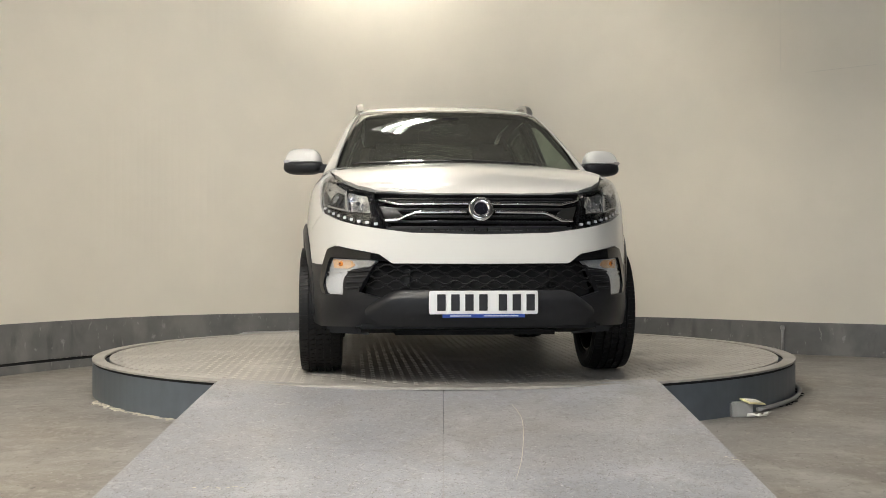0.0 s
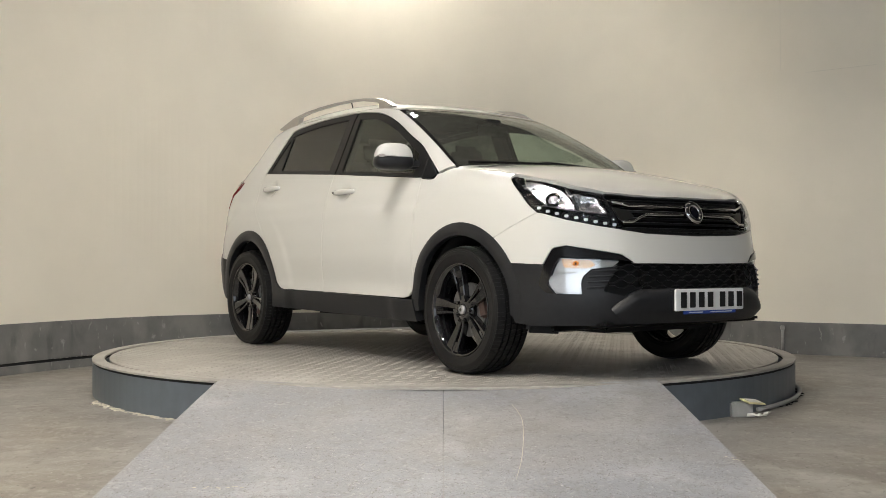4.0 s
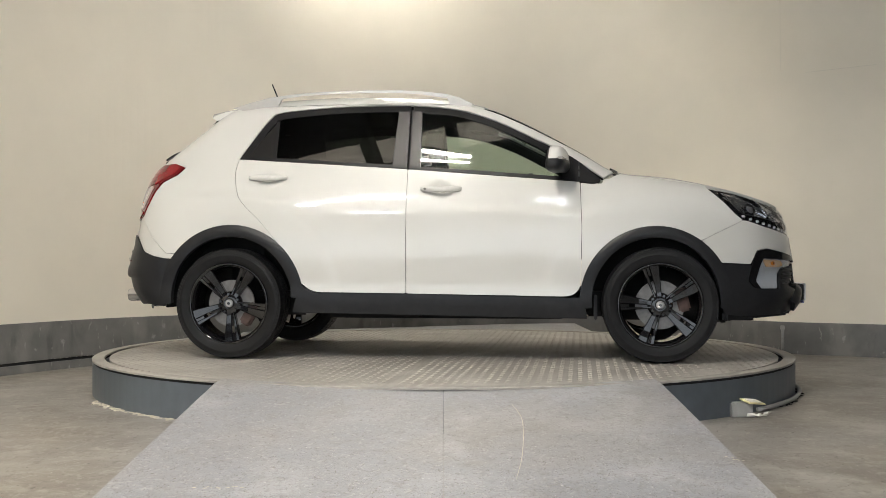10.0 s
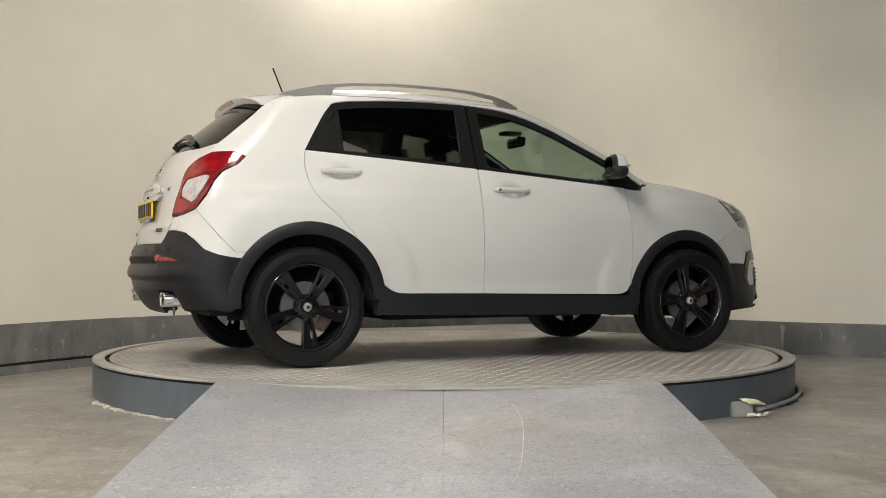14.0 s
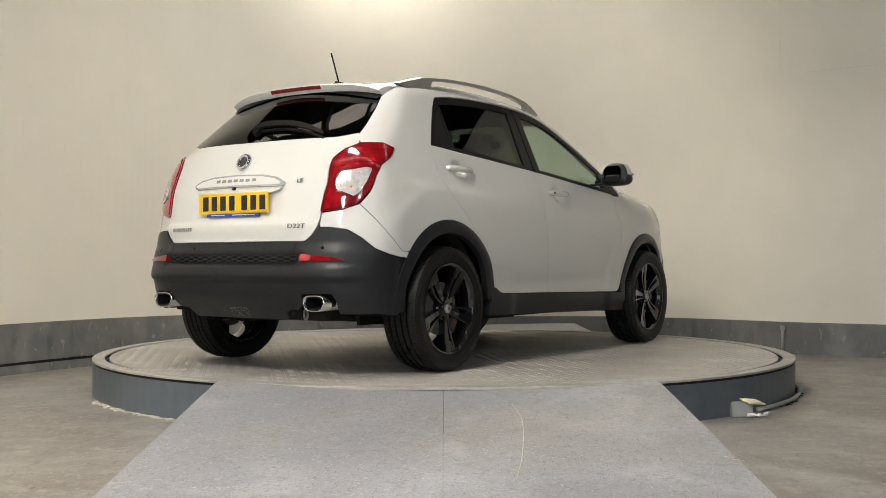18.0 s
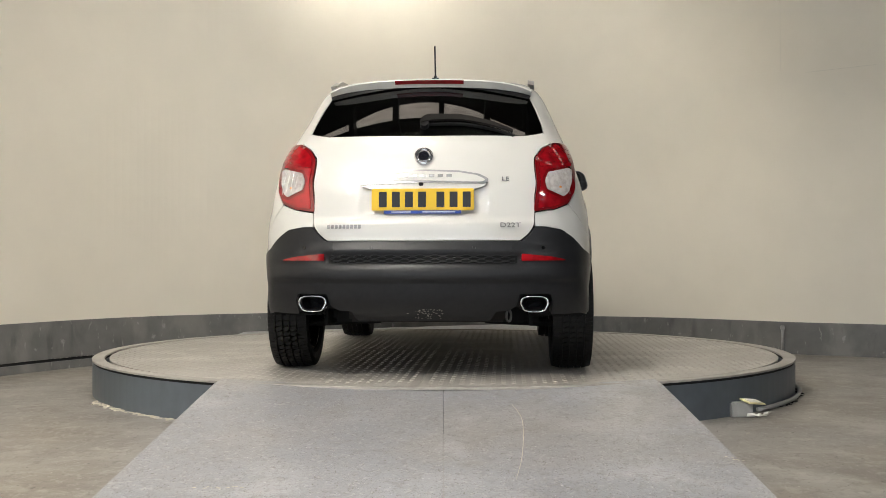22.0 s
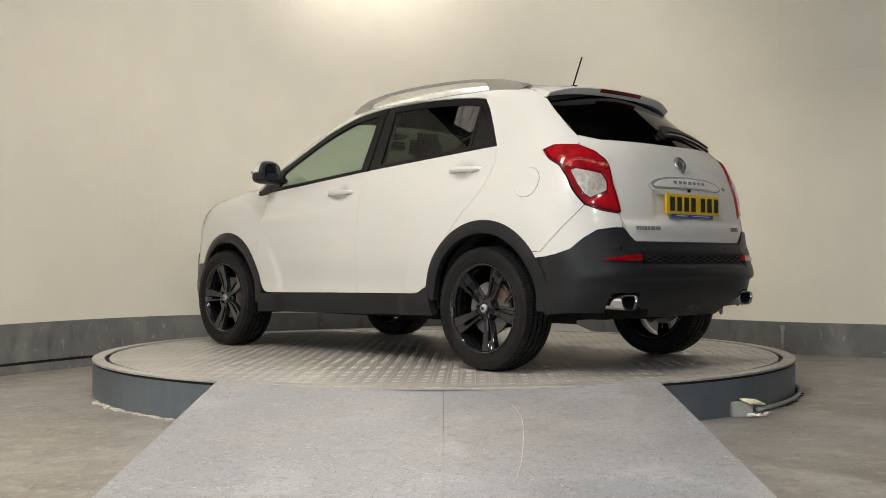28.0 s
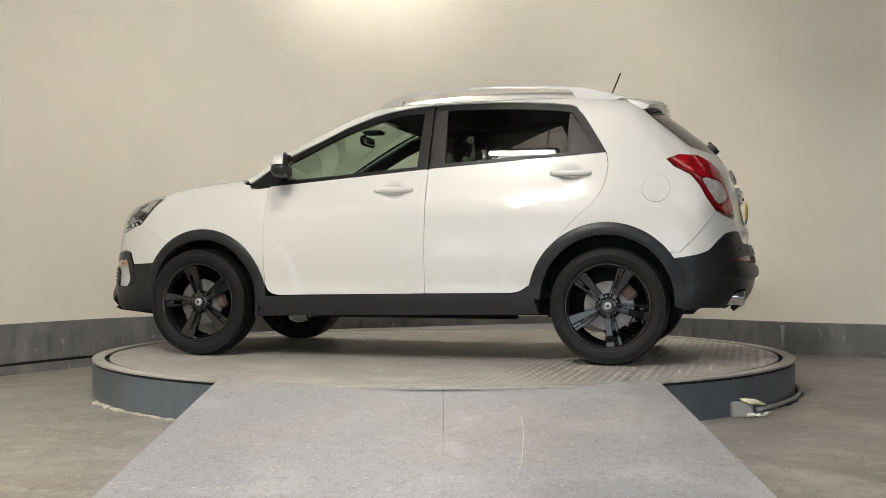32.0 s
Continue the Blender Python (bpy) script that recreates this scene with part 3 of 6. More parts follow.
def shell(name, uv, faces, rim, way, material, parent, sign=1, off=0.0, thick=0.012, label=""):
    """A thick panel over flat faces laid on the skin; off may vary from point to point."""
    p = onto(uv, way)
    g = gradient(p)
    if callable(off):
        off = off(np.abs(np.asarray(uv, float)[:, 0]) if way in ("nose", "tail") else np.asarray(uv, float)[:, 0], np.asarray(uv, float)[:, 1])
    off = np.broadcast_to(np.asarray(off, float), (len(p),))[:, None]
    outer, inner = p + g * off, p + g * (off - thick)
    mirror = np.array([1, sign, 1])
    n = len(p)
    verts = np.concatenate([outer, inner]) * mirror
    f0 = faces[len(faces) // 2]
    a, b, c = (outer[i] * mirror for i in f0[:3])
    flip = np.cross(b - a, c - a) @ (g[f0[0]] * mirror) < 0
    fo = [tuple(f[::-1]) if flip else tuple(f) for f in faces]
    fi = [tuple(i + n for i in f[::-1]) for f in fo]
    fr = [(i, j, j + n, i + n) for i, j in rim]
    me = bpy.data.meshes.new(name)
    me.from_pydata(verts.tolist(), [], fo + fi + fr)
    me.update()
    me.polygons.foreach_set("use_smooth", [True] * (len(fo) + len(fi)) + [False] * len(fr))
    edge = {frozenset(e) for i, j in rim for e in ((i, j), (i + n, j + n))}
    me.attributes.new("sharp_edge", "BOOLEAN", "EDGE").data.foreach_set("value", [frozenset(e.vertices) in edge for e in me.edges])
    me.materials.append(material)
    ob = new(name, me)
    ob.parent = parent
    if label:
        ob["label"] = label
    return ob


def arch_skin(name, centre, r0, r1, a0, a1, material, parent, sign, thick=0.04):
    """A wheel arch moulding: a ring round the wheel, rounded across its width."""
    n, m = 40, 6
    uv, offs, faces = [], [], []
    for i in range(n + 1):
        a = radians(a0 + (a1 - a0) * i / n)
        for j in range(m + 1):
            t = j / m
            r = r1 + (r0 - r1) * t
            uv.append((centre[0] + r * math.cos(a), centre[1] + r * math.sin(a)))
            fade = min(1, min(i, n - i) / n * abs(a1 - a0) / 60)
            offs.append(0.0048 + fade * (0.011 * min(1, t * 2.2) ** 0.6 - 0.006 * max(0, t - 0.75) * 4))
    k = m + 1
    for i in range(n):
        faces += [(i * k + j, i * k + j + 1, (i + 1) * k + j + 1, (i + 1) * k + j) for j in range(m)]
    rim = [(i * k, (i + 1) * k) for i in range(n)] + [(i * k + m, (i + 1) * k + m) for i in range(n)] + [(j, j + 1) for j in range(m)] + [(n * k + j, n * k + j + 1) for j in range(m)]
    return shell(name, uv, faces, rim, "side", material, parent, sign, offs, thick)


def arc(cx, cz, r, a0, a1, n=16, rz=None):
    return [(cx + r * math.cos(radians(a0 + (a1 - a0) * i / n)), cz + (rz or r) * math.sin(radians(a0 + (a1 - a0) * i / n))) for i in range(n + 1)]


# ---- car materials ----
M_PAINT = mat("white_car_paint", (0.645, 0.640, 0.610), 0.30, coat=1.0, noise_amt=0.02, scale=2)
M_CLAD = mat("black_cladding", (0.0185, 0.0192, 0.0215), 0.36, noise_amt=0.2, scale=30, bump=0.06, bump_scale=700, spec=0.28)
M_GLOSS = mat("gloss_black", (0.008, 0.008, 0.009), 0.10, coat=0.2, spec=0.3)
M_SATIN = mat("satin_black_trim", (0.009, 0.009, 0.010), 0.38, noise_amt=0.1, scale=30, spec=0.22)
M_PILLAR = mat("pillar_film", (0.012, 0.0115, 0.011), 0.30, noise_amt=0.1, scale=20, spec=0.22)
M_RUBBER = mat("tyre_rubber", (0.009, 0.009, 0.0095), 0.50, rgb2=(0.005, 0.005, 0.0055), scale=30, rough_var=0.1, spec=0.25)
M_ALLOY = mat("black_alloy", (0.007, 0.007, 0.008), 0.09, coat=0.7, spec=0.3)
M_CHROME = mat("chrome", (0.75, 0.76, 0.78), 0.08, metal=1.0)
M_DARKCHROME = mat("dark_chrome", (0.46, 0.46, 0.47), 0.25, metal=0.6)
M_BADGETEXT = mat("smoked_chrome", (0.16, 0.16, 0.165), 0.28, metal=0.5)
M_STEEL = mat("brake_steel", (0.19, 0.186, 0.182), 0.42, metal=0.6, noise_amt=0.3, scale=40)
M_SILVER = mat("silver_rail", (0.46, 0.445, 0.42), 0.36, metal=0.8, noise_amt=0.08, scale=30)
M_TRIM = mat("interior_trim", (0.013, 0.013, 0.014), 0.7, noise_amt=0.2, scale=40, spec=0.22)
M_SEAT = mat("seat_cloth", (0.012, 0.012, 0.013), 0.8, noise_amt=0.3, scale=60, spec=0.22)
M_UNDER = mat("underbody", (0.014, 0.014, 0.015), 0.8, noise_amt=0.3, scale=15, spec=0.22)
M_CALIPER = mat("caliper_iron", (0.085, 0.050, 0.042), 0.7, noise_amt=0.5, scale=40)
M_RUST = mat("rusty_steel", (0.020, 0.017, 0.015), 0.75, noise_amt=0.5, scale=30)
M_GLASS = glass_mat("clear_glass", (0.885, 0.935, 0.895), 0.06)
M_WSGLASS = glass_mat("windscreen_glass", (0.84, 0.91, 0.86), 0.05, 0.045)
M_PRIV = glass_mat("privacy_glass", (0.36, 0.385, 0.36), 0.07)
M_REARGLASS = glass_mat("rear_privacy_glass", (0.17, 0.175, 0.17), 0.10)
M_LENS = glass_mat("lamp_cover", (0.96, 0.97, 0.98), 0.03)
M_RED = mat("red_lens", (0.40, 0.006, 0.012), 0.08, coat=1.0, rgb2=(0.17, 0.003, 0.006), scale=22)
M_DEEPRED = mat("dark_red_lens", (0.17, 0.005, 0.007), 0.10, coat=1.0)
M_CLEAR = mat("clear_lens", (0.66, 0.62, 0.60), 0.10, coat=1.0, rgb2=(0.36, 0.32, 0.31), scale=40, metal=0.2)
M_FOG = mat("fog_reflector_bowl", (0.90, 0.91, 0.93), 0.12, metal=0.35, rgb2=(0.66, 0.67, 0.69), scale=14, bump=0.03, bump_scale=40)
M_AMBERLENS = mat("amber_lit_reflector", (0.80, 0.42, 0.17), 0.2, coat=1.0, rgb2=(0.72, 0.56, 0.40), scale=60)
M_STRIP = mat("grey_lamp_trim", (0.42, 0.42, 0.40), 0.3, metal=0.3, noise_amt=0.15, scale=30)
M_CHIP = mat("scraped_plastic", (0.26, 0.235, 0.21), 0.8, noise_amt=0.4, scale=60)
M_AMBER = mat("amber_bulb", (0.75, 0.25, 0.04), 0.15, coat=1.0)
M_REFLECT = mat("lamp_reflector", (0.86, 0.87, 0.89), 0.18, metal=0.6, rgb2=(0.55, 0.56, 0.58), scale=60)
M_LAMPCHROME = mat("lamp_chrome", (0.90, 0.90, 0.91), 0.14, metal=0.97, bump=1.0, bump_scale=30)
M_PROJ = mat("projector_glass", (0.05, 0.05, 0.055), 0.06, coat=1.0, rgb2=(0.30, 0.30, 0.31), scale=50, metal=0.5)
M_LAMPBLACK = mat("lamp_housing", (0.010, 0.010, 0.011), 0.15, coat=0.6)
M_DRL = mat("day_light_block", (0.70, 0.71, 0.72), 0.15, coat=1.0)
M_WPLATE = mat("white_plate", (0.82, 0.82, 0.82), 0.35)
M_YPLATE = mat("yellow_plate", (0.80, 0.52, 0.02), 0.35)
M_INK = mat("plate_ink", (0.012, 0.012, 0.014), 0.4)
M_BLUE = mat("blue_strip", (0.02, 0.06, 0.32), 0.4)
M_PALEBAR = mat("pale_ink", (0.6, 0.65, 0.75), 0.5)
M_MIRROR = mat("mirror_glass", (0.30, 0.31, 0.32), 0.02, metal=1.0)
M_BADGE = mat("dark_badge", (0.006, 0.006, 0.010), 0.10, coat=1.0)
M_DIRTY = mat("flap_rubber", (0.035, 0.037, 0.042), 0.6, noise_amt=0.3, scale=25)

WHEEL_X, WHEEL_R = 1.325, 0.343

car = tagged(new("car"), "white compact SUV with black wheels and black cladding on the turntable", "car")
car.location = (0, 0, DECK)


def mirror_line(half):
    """A closed outline, symmetric about the middle, from its right half given from the bottom middle to the top middle."""
    return half + [(-p[0], *p[1:]) for p in half[::-1] if abs(p[0]) > 1e-6]


def on_side(pts, way):
    """The same points of the skin in side view."""
    return [(float(p[0]), float(p[2])) for p in onto(pts, way)]


def dense(pts, n=6):
    """A line with points put in between."""
    out = []
    for a, b in zip(pts, pts[1:]):
        out += [(a[0] + (b[0] - a[0]) * k / n, a[1] + (b[1] - a[1]) * k / n) for k in range(n)]
    return out + [tuple(pts[-1])]


def child(name, parent, bm, material, label="", smooth=False, m=None):
    if m is not None:
        bmesh.ops.transform(bm, matrix=m, verts=bm.verts)
    return part(name, bm, material, parent, label, smooth)


def at_skin(u, v, way, off=0.0, sign=1):
    """A pose on the skin whose x axis points out of the car and whose z axis points up."""
    p = onto([(u, v)], way)
    g = gradient(p)[0]
    p = p[0] + g * off
    n = Vector((g[0], g[1] * sign, g[2]))
    up = (Vector((0, 0, 1)) - n * n.z).normalized()
    r = Matrix((n, up.cross(n), up)).transposed().to_4x4()
    return Matrix.Translation((p[0], p[1] * sign, p[2])) @ r


def line_on(pts, way, off, n=6):
    """Points along a line on the skin."""
    uv = []
    for a, b in zip(pts, pts[1:]):
        uv += [(a[0] + (b[0] - a[0]) * k / n, a[1] + (b[1] - a[1]) * k / n) for k in range(n)]
    uv.append(tuple(pts[-1]))
    p = onto(uv, way)
    return [tuple(q) for q in p + gradient(p) * off]


# ---- painted panels ----
ROOF_EDGE = [(0.255, 0.585), (0.0, 0.592), (-0.5, 0.600), (-1.0, 0.592), (-1.40, 0.565)]
SCREEN_EDGE = [(1.055, 0.722), (0.90, 0.700), (0.70, 0.665), (0.50, 0.630), (0.255, 0.585)]
GLASS_EDGE = [(-1.50, 0.552), (-1.60, 0.586), (-1.72, 0.616), (-1.815, 0.628)]
BONNET_EDGE = [(1.08, 0.738), (1.25, 0.742), (1.45, 0.738), (1.60, 0.722)]
LAMP = [(22.4, 0.763), (29.3, 0.786), (36.1, 0.816), (42.0, 0.850), (45.4, 0.890), (48.0, 0.955), (51.2, 1.046, 1.5), (46.9, 1.044), (41.0, 1.027), (37.2, 1.004), (34.6, 0.982), (26.4, 0.957)]
TAIL = [(28.5, 0.858), (34.1, 0.872), (38.4, 0.904), (41.2, 0.975), (42.6, 1.052), (44.2, 1.112), (47.4, 1.160), (48.9, 1.206), (45.3, 1.230), (39.0, 1.226), (34.3, 1.190), (31.2, 1.140), (30.5, 1.095), (30.4, 1.015), (29.3, 0.935)]

REAR_EDGE = [(p.x, p.y) for p in spline([(-1.300, 1.255), (-1.313, 1.150), (-1.266, 0.996), (-1.119, 0.846), (-0.957, 0.648), (-0.862, 0.470)], 8)]
FRONT_DOOR = [(-0.2055, 0.409), (0.80, 0.393, 0.06), (0.8535, 0.44, 0.05), (0.8625, 0.80), (0.8525, 1.086), (-0.2055, 1.176)]
REAR_DOOR = [(-0.2085, 0.409), (-0.2085, 1.177), *[(*p, 0) for p in REAR_EDGE], (-0.79, 0.416, 0.06)]
FENDER = [(0.857, 0.39), (0.864, 0.388), *arc(*FRONT_ARCH, 0.436, 176, 56, 18), *on_side(dense([(56.1, 0.7295), (50.1, 0.7875), (43.3, 0.8505)]), "nose"), *on_side([(45.6, 0.890), (48.3, 0.958), (51.6, 1.045)], "nose"), *[(x, z - 0.0015) for x, z in on_side(BONNET_EDGE[::-1], "top")], (1.03, 1.105), (0.995, 1.100), (0.985, 1.076), (0.945, 1.070), (0.8555, 1.080), (0.8655, 0.80)]
def flowing(pts, n=5):
    """A smooth line through points."""
    return [(p.x, p.y) for p in spline(pts, n)]


WINDOW_TOP = flowing([(-1.303, 1.258), (-1.205, 1.418), (-1.128, 1.525), (-1.045, 1.570), (-0.648, 1.601), (-0.244, 1.603), (0.091, 1.567), (0.348, 1.480), (0.565, 1.373), (0.748, 1.283), (0.995, 1.112)])
BODY_SIDE = [*on_side(dense(SCREEN_EDGE, 8), "top"), *on_side(dense(ROOF_EDGE, 5)[1:], "top"), *on_side(dense(GLASS_EDGE, 5), "top"), *on_side([(38.8, 1.229), (45.3, 1.233), (49.2, 1.207), (47.7, 1.157), (44.5, 1.109), (42.9, 1.050), (41.5, 0.973)], "tail"), *on_side(dense([(38.62, 0.899), (43.32, 0.8035), (49.72, 0.6575)]), "tail"), *arc(*REAR_ARCH, 0.452, 140, 12, 20), *[(x - 0.0034, z + 0.0005) for x, z in REAR_EDGE[:0:-1]], *WINDOW_TOP, (1.03, 1.135)]

def dents(*spots):
    """Shallow cups pressed into a panel."""
    def depth(u, v):
        out = np.zeros(len(u))
        for cx, cz, rx, rz, d in spots:
            q = np.clip(1 - ((u - cx) / rx) ** 2 - ((v - cz) / rz) ** 2, 0, 1)
            out -= d * q * q * (3 - 2 * q)
        return out
    return depth


for s in (-1, 1):
    fd = skin("front_door", fillet(FRONT_DOOR, 0.012), "side", M_PAINT, car, sign=s, step=0.02, off=dents((0.006, 1.044, 0.075, 0.056, 0.026)))
    rd = skin("rear_door", fillet(REAR_DOOR, 0.012), "side", M_PAINT, car, sign=s, step=0.02, off=dents((-1.097, 1.127, 0.075, 0.056, 0.026)))
    skin("front_wing", fillet(FENDER, 0.006), "side", M_PAINT, car, sign=s, step=0.02)
    bs = skin("body_side", fillet(BODY_SIDE, 0.0), "side", M_PAINT, car, sign=s, step=0.02)
    # window frames, glass and pillars
    skin("window_frame", flowing([(-0.198, 1.600), (0.091, 1.564), (0.348, 1.477), (0.565, 1.370), (0.742, 1.284)]) + flowing([(0.742, 1.236), (0.565, 1.328), (0.348, 1.434), (0.091, 1.521), (-0.198, 1.557)]), "side", M_SATIN, fd, sign=s, off=-0.006, thick=0.02)
    skin("window_seal", fillet([(-0.198, 1.179), (0.742, 1.103), (0.742, 1.122), (-0.198, 1.200)], 0.0), "side", M_SATIN, fd, sign=s, off=-0.002, thick=0.02)
    skin("mirror_sail", fillet([(0.745, 1.102), (0.845, 1.092), (0.845, 1.222), (0.745, 1.282)], 0.004), "side", M_SATIN, fd, sign=s, off=-0.003, thick=0.02)
    skin("wing_sail", fillet([(0.849, 1.091), (0.930, 1.080, 0.02), (0.985, 1.094, 0.02), (0.849, 1.219)], 0.004), "side", M_SATIN, car, sign=s, off=-0.003, thick=0.02)
    skin("pillar_cover", fillet([(-0.198, 1.200), (-0.130, 1.194), (-0.140, 1.556), (-0.198, 1.559)], 0.0), "side", M_PILLAR, fd, sign=s, off=-0.004, thick=0.02)
    skin("window_pane", [(-0.128, 1.190), (0.747, 1.116)] + flowing([(0.747, 1.24), (0.565, 1.332), (0.348, 1.438), (0.091, 1.525), (-0.138, 1.560)]), "side", M_GLASS, fd, sign=s, off=-0.012, thick=0.004)
    skin("window_frame", flowing([(-0.216, 1.601), (-0.648, 1.599), (-1.043, 1.568), (-1.126, 1.523), (-1.203, 1.418), (-1.300, 1.262)]) + flowing([(-1.252, 1.266), (-1.165, 1.395), (-1.098, 1.492), (-1.030, 1.528), (-0.648, 1.558), (-0.216, 1.561)]), "side", M_SATIN, rd, sign=s, off=-0.006, thick=0.02)
    skin("window_seal", fillet([(-0.216, 1.181), (-1.298, 1.259), (-1.250, 1.276), (-0.216, 1.202)], 0.0), "side", M_SATIN, rd, sign=s, off=-0.002, thick=0.02)
    skin("pillar_cover", fillet([(-0.216, 1.202), (-0.216, 1.559), (-0.290, 1.560), (-0.308, 1.208)], 0.0), "side", M_PILLAR, rd, sign=s, off=-0.004, thick=0.02)
    skin("window_bar", fillet([(-1.062, 1.260), (-1.066, 1.512), (-1.088, 1.504), (-1.084, 1.262)], 0.0), "side", M_SATIN, rd, sign=s, off=-0.005, thick=0.02)
    skin("window_pane", fillet([(-0.288, 1.20), (-1.07, 1.256), (-1.07, 1.515), (-1.03, 1.532), (-0.648, 1.562), (-0.280, 1.565)], 0.006), "side", M_PRIV, rd, sign=s, off=-0.012, thick=0.004)
    skin("quarter_pane", fillet([(-1.080, 1.262), (-1.275, 1.268), (-1.080, 1.500)], 0.006), "side", M_PILLAR, rd, sign=s, off=-0.010, thick=0.004)
    # handles
    for door, x0, x1, z, lock in ((rd, -1.222, -0.972, 1.129, False), (fd, -0.120, 0.133, 1.046, True)):
        cx = (x0 + x1) / 2
        bm = bmesh.new()
        n = 14
        for i in range(n + 1):
            t = i / n
            x = x0 + (x1 - x0) * t
            p = onto([(x, z)], "side")[0]
            bow = math.sin(math.pi * min(1, max(0, t))) ** 0.45
            hh, yy = 0.011 + 0.008 * bow, p[1] + 0.004 + 0.030 * bow
            sec = [(yy - 0.016, -hh), (yy - 0.003, -hh * 0.92), (yy + 0.004, -hh * 0.4), (yy + 0.004, hh * 0.4), (yy - 0.003, hh * 0.92), (yy - 0.016, hh)]
            vs = [bm.verts.new((x, s * a, z + 0.002 + b)) for a, b in sec]
            if i:
                for k in range(6):
                    bm.faces.new((prev[k], prev[(k + 1) % 6], vs[(k + 1) % 6], vs[k]))
            else:
                bm.faces.new(vs)
            prev = vs
        bm.faces.new(prev[::-1])
        bmesh.ops.recalc_face_normals(bm, faces=bm.faces)
        h = part("door_handle", bm, M_PAINT, door, smooth=True)
        if lock and s == -1:
            bm = bmesh.new()
            bmesh.ops.create_cone(bm, cap_ends=True, segments=16, radius1=0.008, radius2=0.008, depth=0.006)
            p = onto([(x0 + 0.03, z)], "side")[0]
            child("key_lock", door, bm, M_STEEL, m=Matrix.Translation((x0 + 0.03, s * (p[1] + 0.032), z + 0.002)) @ pose(0, 0, 0, 90))
    # inner door trim
    skin("door_trim", fillet([(-0.19, 0.45), (0.80, 0.45), (0.84, 1.05), (-0.19, 1.15)], 0.03), "side", M_TRIM, fd, sign=s, off=-0.05, thick=0.02, step=0.1)
    skin("door_trim", fillet([(-0.23, 0.45), (-0.75, 0.45), (-1.2, 0.95), (-1.25, 1.20), (-0.23, 1.15)], 0.03), "side", M_TRIM, rd, sign=s, off=-0.05, thick=0.02, step=0.1)
    skin("pillar_trim", fillet([(-0.14, 1.1), (-0.28, 1.1), (-0.27, 1.60), (-0.16, 1.60)], 0.0), "side", M_TRIM, bs, sign=s, off=-0.035, thick=0.03, step=0.1)
    skin("screen_pillar_trim", fillet([(0.06, 1.585), (0.34, 1.495), (0.74, 1.30), (1.00, 1.13), (0.98, 1.18), (0.70, 1.36), (0.34, 1.54), (0.06, 1.61)], 0.0), "side", M_TRIM, bs, sign=s, off=-0.03, thick=0.02, step=0.1)
    skin("quarter_trim", fillet([(-1.06, 1.15), (-1.06, 1.60), (-1.40, 1.59), (-1.60, 1.44), (-1.75, 1.2), (-1.75, 0.9), (-1.25, 1.0)], 0.0), "side", M_TRIM, bs, sign=s, off=-0.04, thick=0.02, step=0.1)
    skin("cant_trim", fillet([(-1.12, 1.545), (-1.045, 1.574), (-0.648, 1.605), (-0.244, 1.607), (0.091, 1.571), (0.26, 1.515), (0.20, 1.575), (0.0, 1.622), (-0.30, 1.642), (-0.70, 1.646), (-1.10, 1.630), (-1.35, 1.590)], 0.0), "side", M_TRIM, bs, sign=s, off=-0.016, thick=0.012, step=0.08)
    # cladding
    arch_skin("wheel_arch", FRONT_ARCH, 0.380, 0.450, 186, -6, M_CLAD, car, s)
    arch_skin("wheel_arch", REAR_ARCH, 0.392, 0.466, 184, 2, M_CLAD, car, s)
    skin("sill", fillet([(-0.916, 0.292), (0.895, 0.262), (0.868, 0.384), (-0.20, 0.404), (-0.78, 0.411, 0.03), (-0.852, 0.452, 0.02), (-0.872, 0.452)], 0.006), "side", M_CLAD, car, sign=s, off=0.012, thick=0.05)
    # wheel housing
    for c, r in ((FRONT_ARCH, 0.40), (REAR_ARCH, 0.41)):
        v, f = lathe([(r, -0.17), (r + 0.012, -0.17), (r + 0.012, 0.075), (r, 0.075)], 30, axis="y", a0=radians(2), a1=radians(178))
        ob = mesh_object("wheel_housing", v, f, M_UNDER, car, smooth=True)
        ob.location, ob.scale = (c[0], 0.72 * s, c[1]), (1, s, 1)
        bm = bmesh.new()
        box(bm, c[0] - 0.40, c[0] + 0.40, s * 0.555 - 0.01, s * 0.555 + 0.01, 0.26, 0.74)
        part("housing_wall", bm, M_UNDER, car)
        for x in (c[0] - r - 0.03,) if c == FRONT_ARCH else (c[0] - r - 0.03, c[0] + r + 0.012):
            bm = bmesh.new()
            box(bm, x - 0.012, x + 0.03, min(s * 0.56, s * 0.835), max(s * 0.56, s * 0.835), 0.314, 0.42, 0.012)
            part("mud_flap", bm, M_UNDER, car)

bonnet = skin("bonnet", fillet([(1.085, -0.734, 0.02), (1.25, -0.738), (1.45, -0.734), (1.605, -0.716), (1.66, -0.70), (1.80, -0.665), (1.93, -0.60), (2.035, -0.50), (2.085, -0.36), (2.108, -0.2), (2.114, 0), (2.108, 0.2), (2.085, 0.36), (2.035, 0.50), (1.93, 0.60), (1.80, 0.665), (1.66, 0.70), (1.605, 0.716), (1.45, 0.734), (1.25, 0.738), (1.085, 0.734, 0.02), (1.115, 0.5), (1.125, 0), (1.115, -0.5)], 0.012), "top", M_PAINT, car, thick=0.02)
roof = skin("roof", fillet([(0.25, -0.582), (0.285, -0.3), (0.295, 0), (0.285, 0.3), (0.25, 0.582)] + [(x, y - 0.004) for x, y in ROOF_EDGE[1:]] + [(-1.46, 0.55), (-1.46, -0.55)] + [(x, -y + 0.004) for x, y in ROOF_EDGE[:0:-1]], 0.02), "top", M_PAINT, car)
